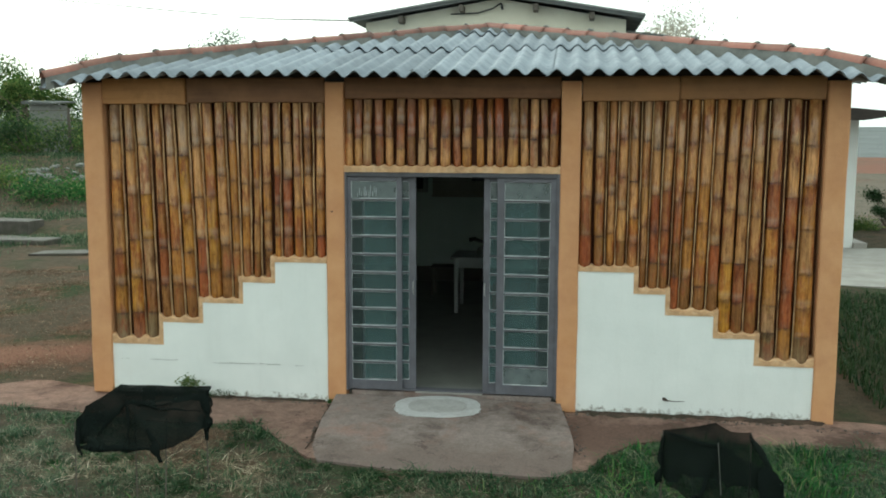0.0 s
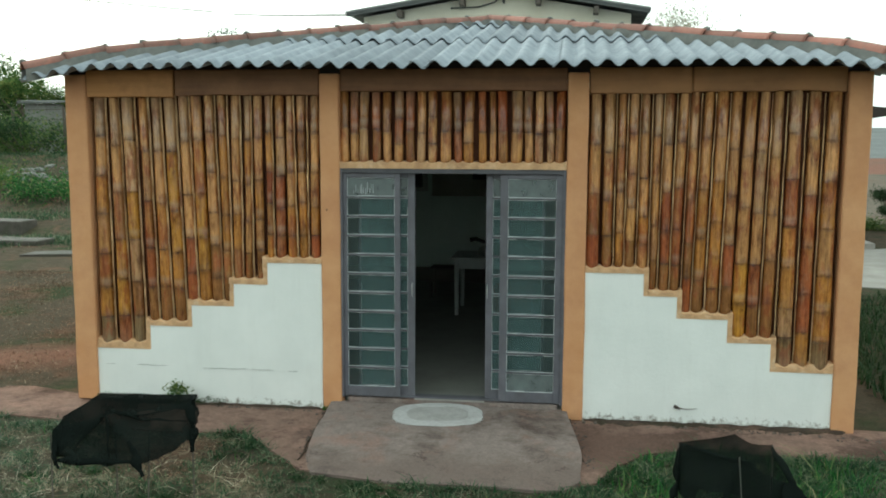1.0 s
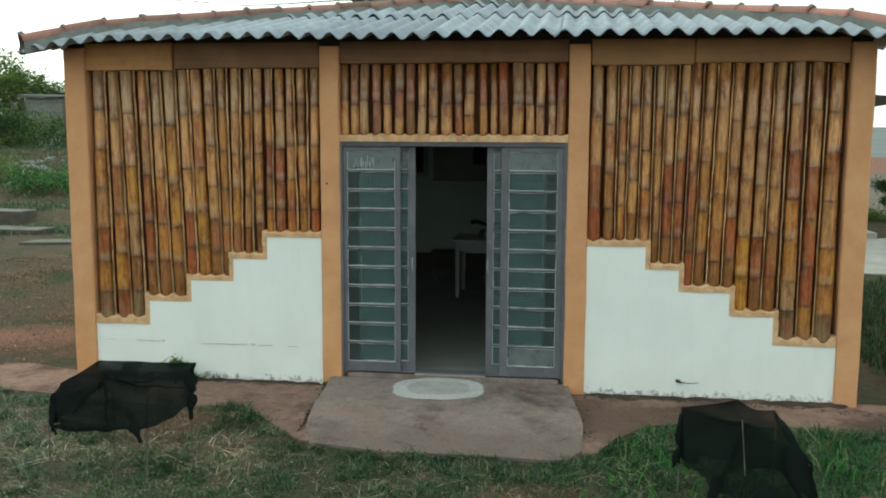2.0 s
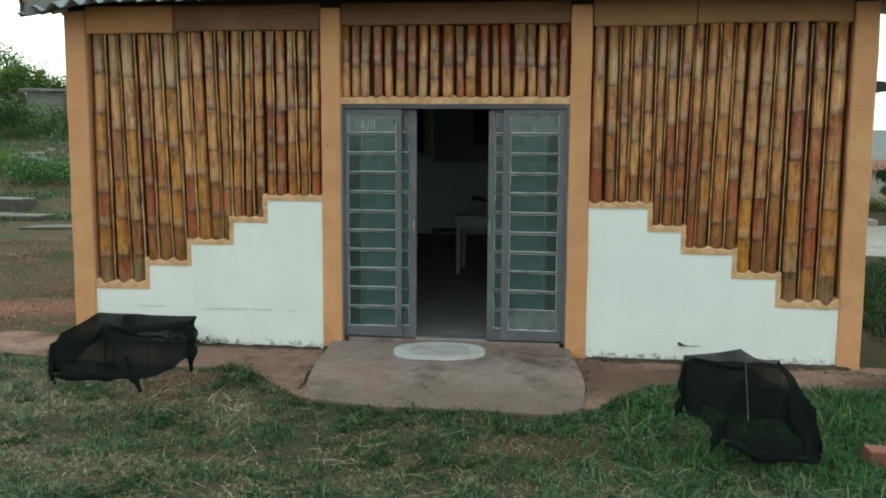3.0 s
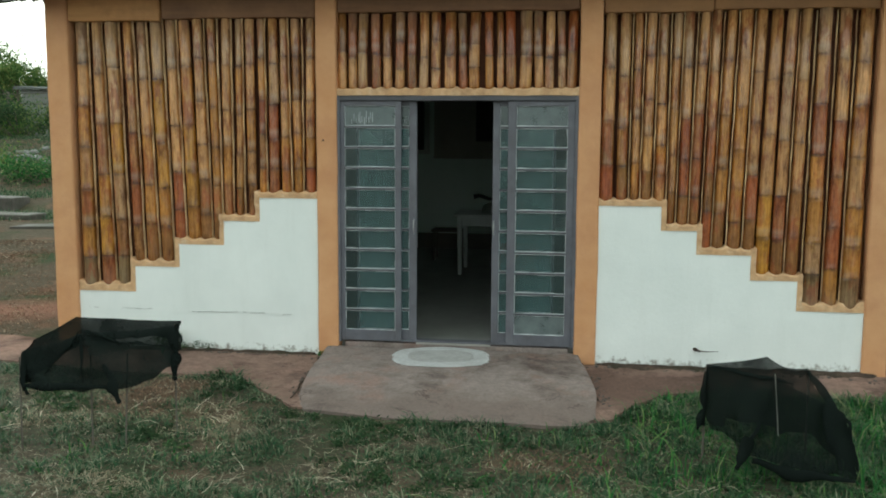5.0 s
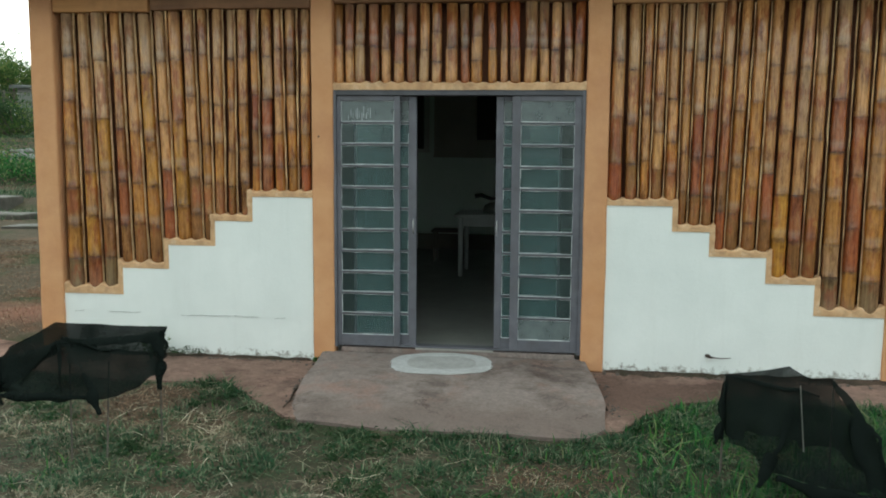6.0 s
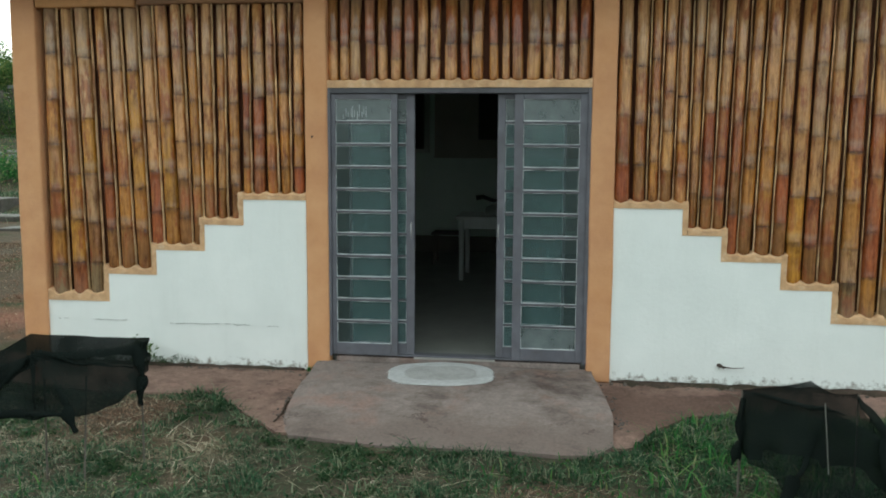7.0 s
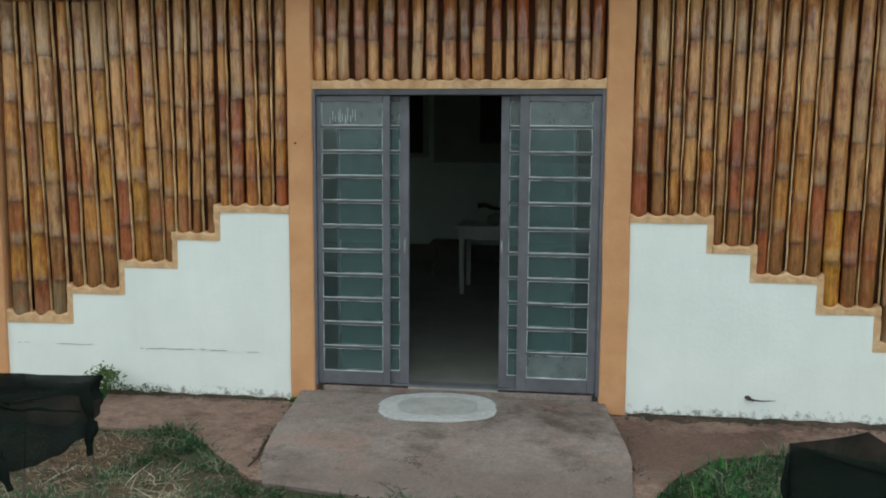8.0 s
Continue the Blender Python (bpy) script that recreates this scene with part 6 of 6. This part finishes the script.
for i, (x, y, h) in enumerate(((-25.5, 34, 4.2), (-29, 36, 5.0), (-23.5, 38, 4.0), (-33, 33, 4.6), (-21.0, 41, 3.6))):
    tree(x, y, h, 60 + i, "scrubby green tree with an open crown behind the fence", None, 7000, 0.08, 0.5, 0.03)
tree(-21.0, 46, 6.0, 71, "distant dark green tree rising above the roof", LEAF_DARK, 7000, 0.09, 0.22, 0.02)
tree(3.0, 26, 6.5, 73, "pale tree behind the houses, backlight put into its leaf colour", LEAF_BACKLIT, 14000, 0.06, 0.27, 0.02)
tree(8.75, 17.3, 1.2, 75, "small dark green tree at the yard's edge", LEAF_DARK, 6000, 0.03, 0.5)
bush(8.1, 17.6, 0.6, 0.2, 81, 2500, 0.03)
bush(-15.5, 19.0, 1.3, 0.6, 82, 4000, 0.05, "low bright green bush on the bank", LUSH)
bush(-18.5, 20.0, 1.5, 0.6, 83, 4000)
bush(-20.5, 27.0, 2.2, 1.2, 84, 6000, 0.06)
bush(-24.5, 28.5, 2.4, 1.4, 85, 6000, 0.06)
bush(-17.0, 26.0, 1.8, 1.0, 86, 5000, 0.06)
for i in range(9):
    bush(-37.0 + 2.6 * i, 37.0 + (i % 3), 2.0, 2.6 + 0.9 * (i % 2) + 0.4 * (i % 3), 90 + i, 4200, 0.08, "tall leafy green hedge bush behind the fence", LEAF_DARK if i % 2 else None)
bush(-28.0, 27.5, 2.2, 1.3, 87, 5000, 0.06)
for i in range(7):
    bush(-29.0 + 2.1 * i, 25.2 + 0.5 * (i % 3), 1.5, 0.9 + 0.35 * (i % 3), 110 + i, 3600, 0.055, "dark leafy bush on the bank before the fence", LEAF_DARK if i % 3 else LUSH)


# fence on the bank
fence = thing("fence", (-20, 26.5, 1.3), "old wire fence on leaning wooden posts along the bank", "fence")
px = -32.0
r = random.Random(12)
posts = []
while px < -12:
    z = ground_height(px, 26.5)
    part("post", rod([(px, 26.5, z - 0.3), (px + r.uniform(-.06, .06), 26.5, z + 1.85)], 0.07, 6, 0.85), STAKE, fence)
    posts.append((px, z))
    px += r.uniform(1.8, 2.4)
for h in (0.5, 0.95, 1.35, 1.75):
    part("wire", rod([(x, 26.5, z + h) for x, z in posts], 0.018, 4), STAKE, fence)
shed = thing("shed", (-26, 33, 1.6), "small grey block shed with a flat pale roof", "shed")
zs = ground_height(-26, 33)
part("wall", box(-24.3, -23.3, 32, 33.6, zs - 0.3, zs + 2.1, 0.02), MORTAR, shed)
part("roof", prism([(-24.55, 31.8, zs + 2.1), (-23.05, 31.8, zs + 2.1), (-23.05, 31.8, zs + 2.17), (-24.55, 31.8, zs + 2.24)], (0, 2.1, 0.12)), FIBRE_DARK, shed)
# rubble along the bank
bm = bmesh.new()
r = random.Random(15)
for k in range(130):
    x, y = r.uniform(-26, -13), r.uniform(20.5, 22.5)
    s = r.uniform(0.05, 0.2)
    made = bmesh.ops.create_icosphere(bm, subdivisions=1, radius=s)["verts"]
    z = ground_height(x, y)
    for v in made:
        v.co = Vector((x, y, z)) + Vector((v.co.x * 1.3, v.co.y, v.co.z * 0.6)) * (1 + 0.3 * noise.noise(v.co * 9 + Vector((k, 0, 0))))
tagged(part("rubble", bm, MORTAR), "pale rubble lying along the foot of the bank", "rubble", kind="stuff")

# weed at the foot of the wall
weed = thing("weed", (-3.2, -0.16, -0.09), "small bushy green weed at the foot of the white wall", "weed")
clumps = []
r = random.Random(33)
for k in range(9):
    tip = (-3.2 + r.uniform(-.10, .10), -0.16 + r.uniform(-.06, .05), -0.09 + r.uniform(0.06, 0.19))
    part("stem", rod([(-3.2, -0.16, -0.11), tip], 0.004, 4, 0.4), LUSH, weed)
    clumps.append((*tip, 0.07))
leaf_cloud("foliage", clumps, 420, 0.018, LEAF, weed, 5)
leaf_cloud("foliage", [(x, -0.05 + 0.03 * math.sin(x * 9), -0.06 + 0.05 * abs(noise.noise(Vector((x * 6, 0, 3)))), 0.045) for x in np.arange(-4.0, -2.75, 0.06)], 900, 0.011, LEAF_DARK, weed, 6)
# sprig at the foot of the door column
sprig = thing("weed", (-1.70, -0.06, -0.05), "small green sprig at the foot of the door column", "weed")
leaf_cloud("foliage", [(-1.70, -0.06, -0.03, 0.035), (-1.74, -0.09, -0.05, 0.03), (-1.80, -0.06, -0.075, 0.03)], 130, 0.012, LUSH, sprig, 9)
part("stem", rod([(-1.70, -0.06, -0.09), (-1.695, -0.06, -0.01)], 0.003, 4, 0.5), LUSH, sprig)


def crumbs(count, seed):
    """Broken mortar crumbs and grit along the joints of the porch and the foot of the walls."""
    r = random.Random(seed)
    verts, faces = [], []
    lines = (((-1.80, -0.08), (-1.66, -1.25), 0.05), ((0.47, -0.05), (0.60, -1.2), 0.07), ((0.57, -0.06), (2.6, -0.12), 0.06), ((-2.9, -0.05), (-1.9, -0.07), 0.03), ((2.6, -0.15), (4.2, -0.35), 0.12))
    for k in range(count):
        (xa, ya), (xb, yb), w = lines[r.randrange(len(lines))]
        u = r.random()
        x, y = xa + (xb - xa) * u + r.gauss(0, w * 0.5), ya + (yb - ya) * u - abs(r.gauss(0, w * 0.5))
        q = r.uniform(0.004, 0.015) * (1.5 if r.random() < 0.08 else 1)
        a = r.uniform(0, 6.28)
        o = len(verts)
        for i in range(5):
            t = a + 6.283 * i / 5
            verts.append((x + math.cos(t) * q * r.uniform(0.8, 1.3), y + math.sin(t) * q * r.uniform(0.8, 1.3), -0.108))
        for i in range(5):
            t = a + 6.283 * i / 5
            verts.append((x + math.cos(t) * q * 0.6, y + math.sin(t) * q * 0.6, -0.10 + q * r.uniform(0.5, 1.1)))
        faces += [(o + i, o + (i + 1) % 5, o + 5 + (i + 1) % 5, o + 5 + i) for i in range(5)] + [tuple(range(o + 5, o + 10))]
    tagged(raw("mortar_crumbs", verts, faces, CRUMB), "dark mortar crumbs and grit along the joints", "crumbs", kind="stuff")


crumbs(420, 61)
nail = part("nail", rod([(-1.768, -0.014, 1.768), (-1.768, -0.034, 1.765)], 0.007, 7), RUST)
tagged(nail, "rusty nail head in the peach door column", "nail")
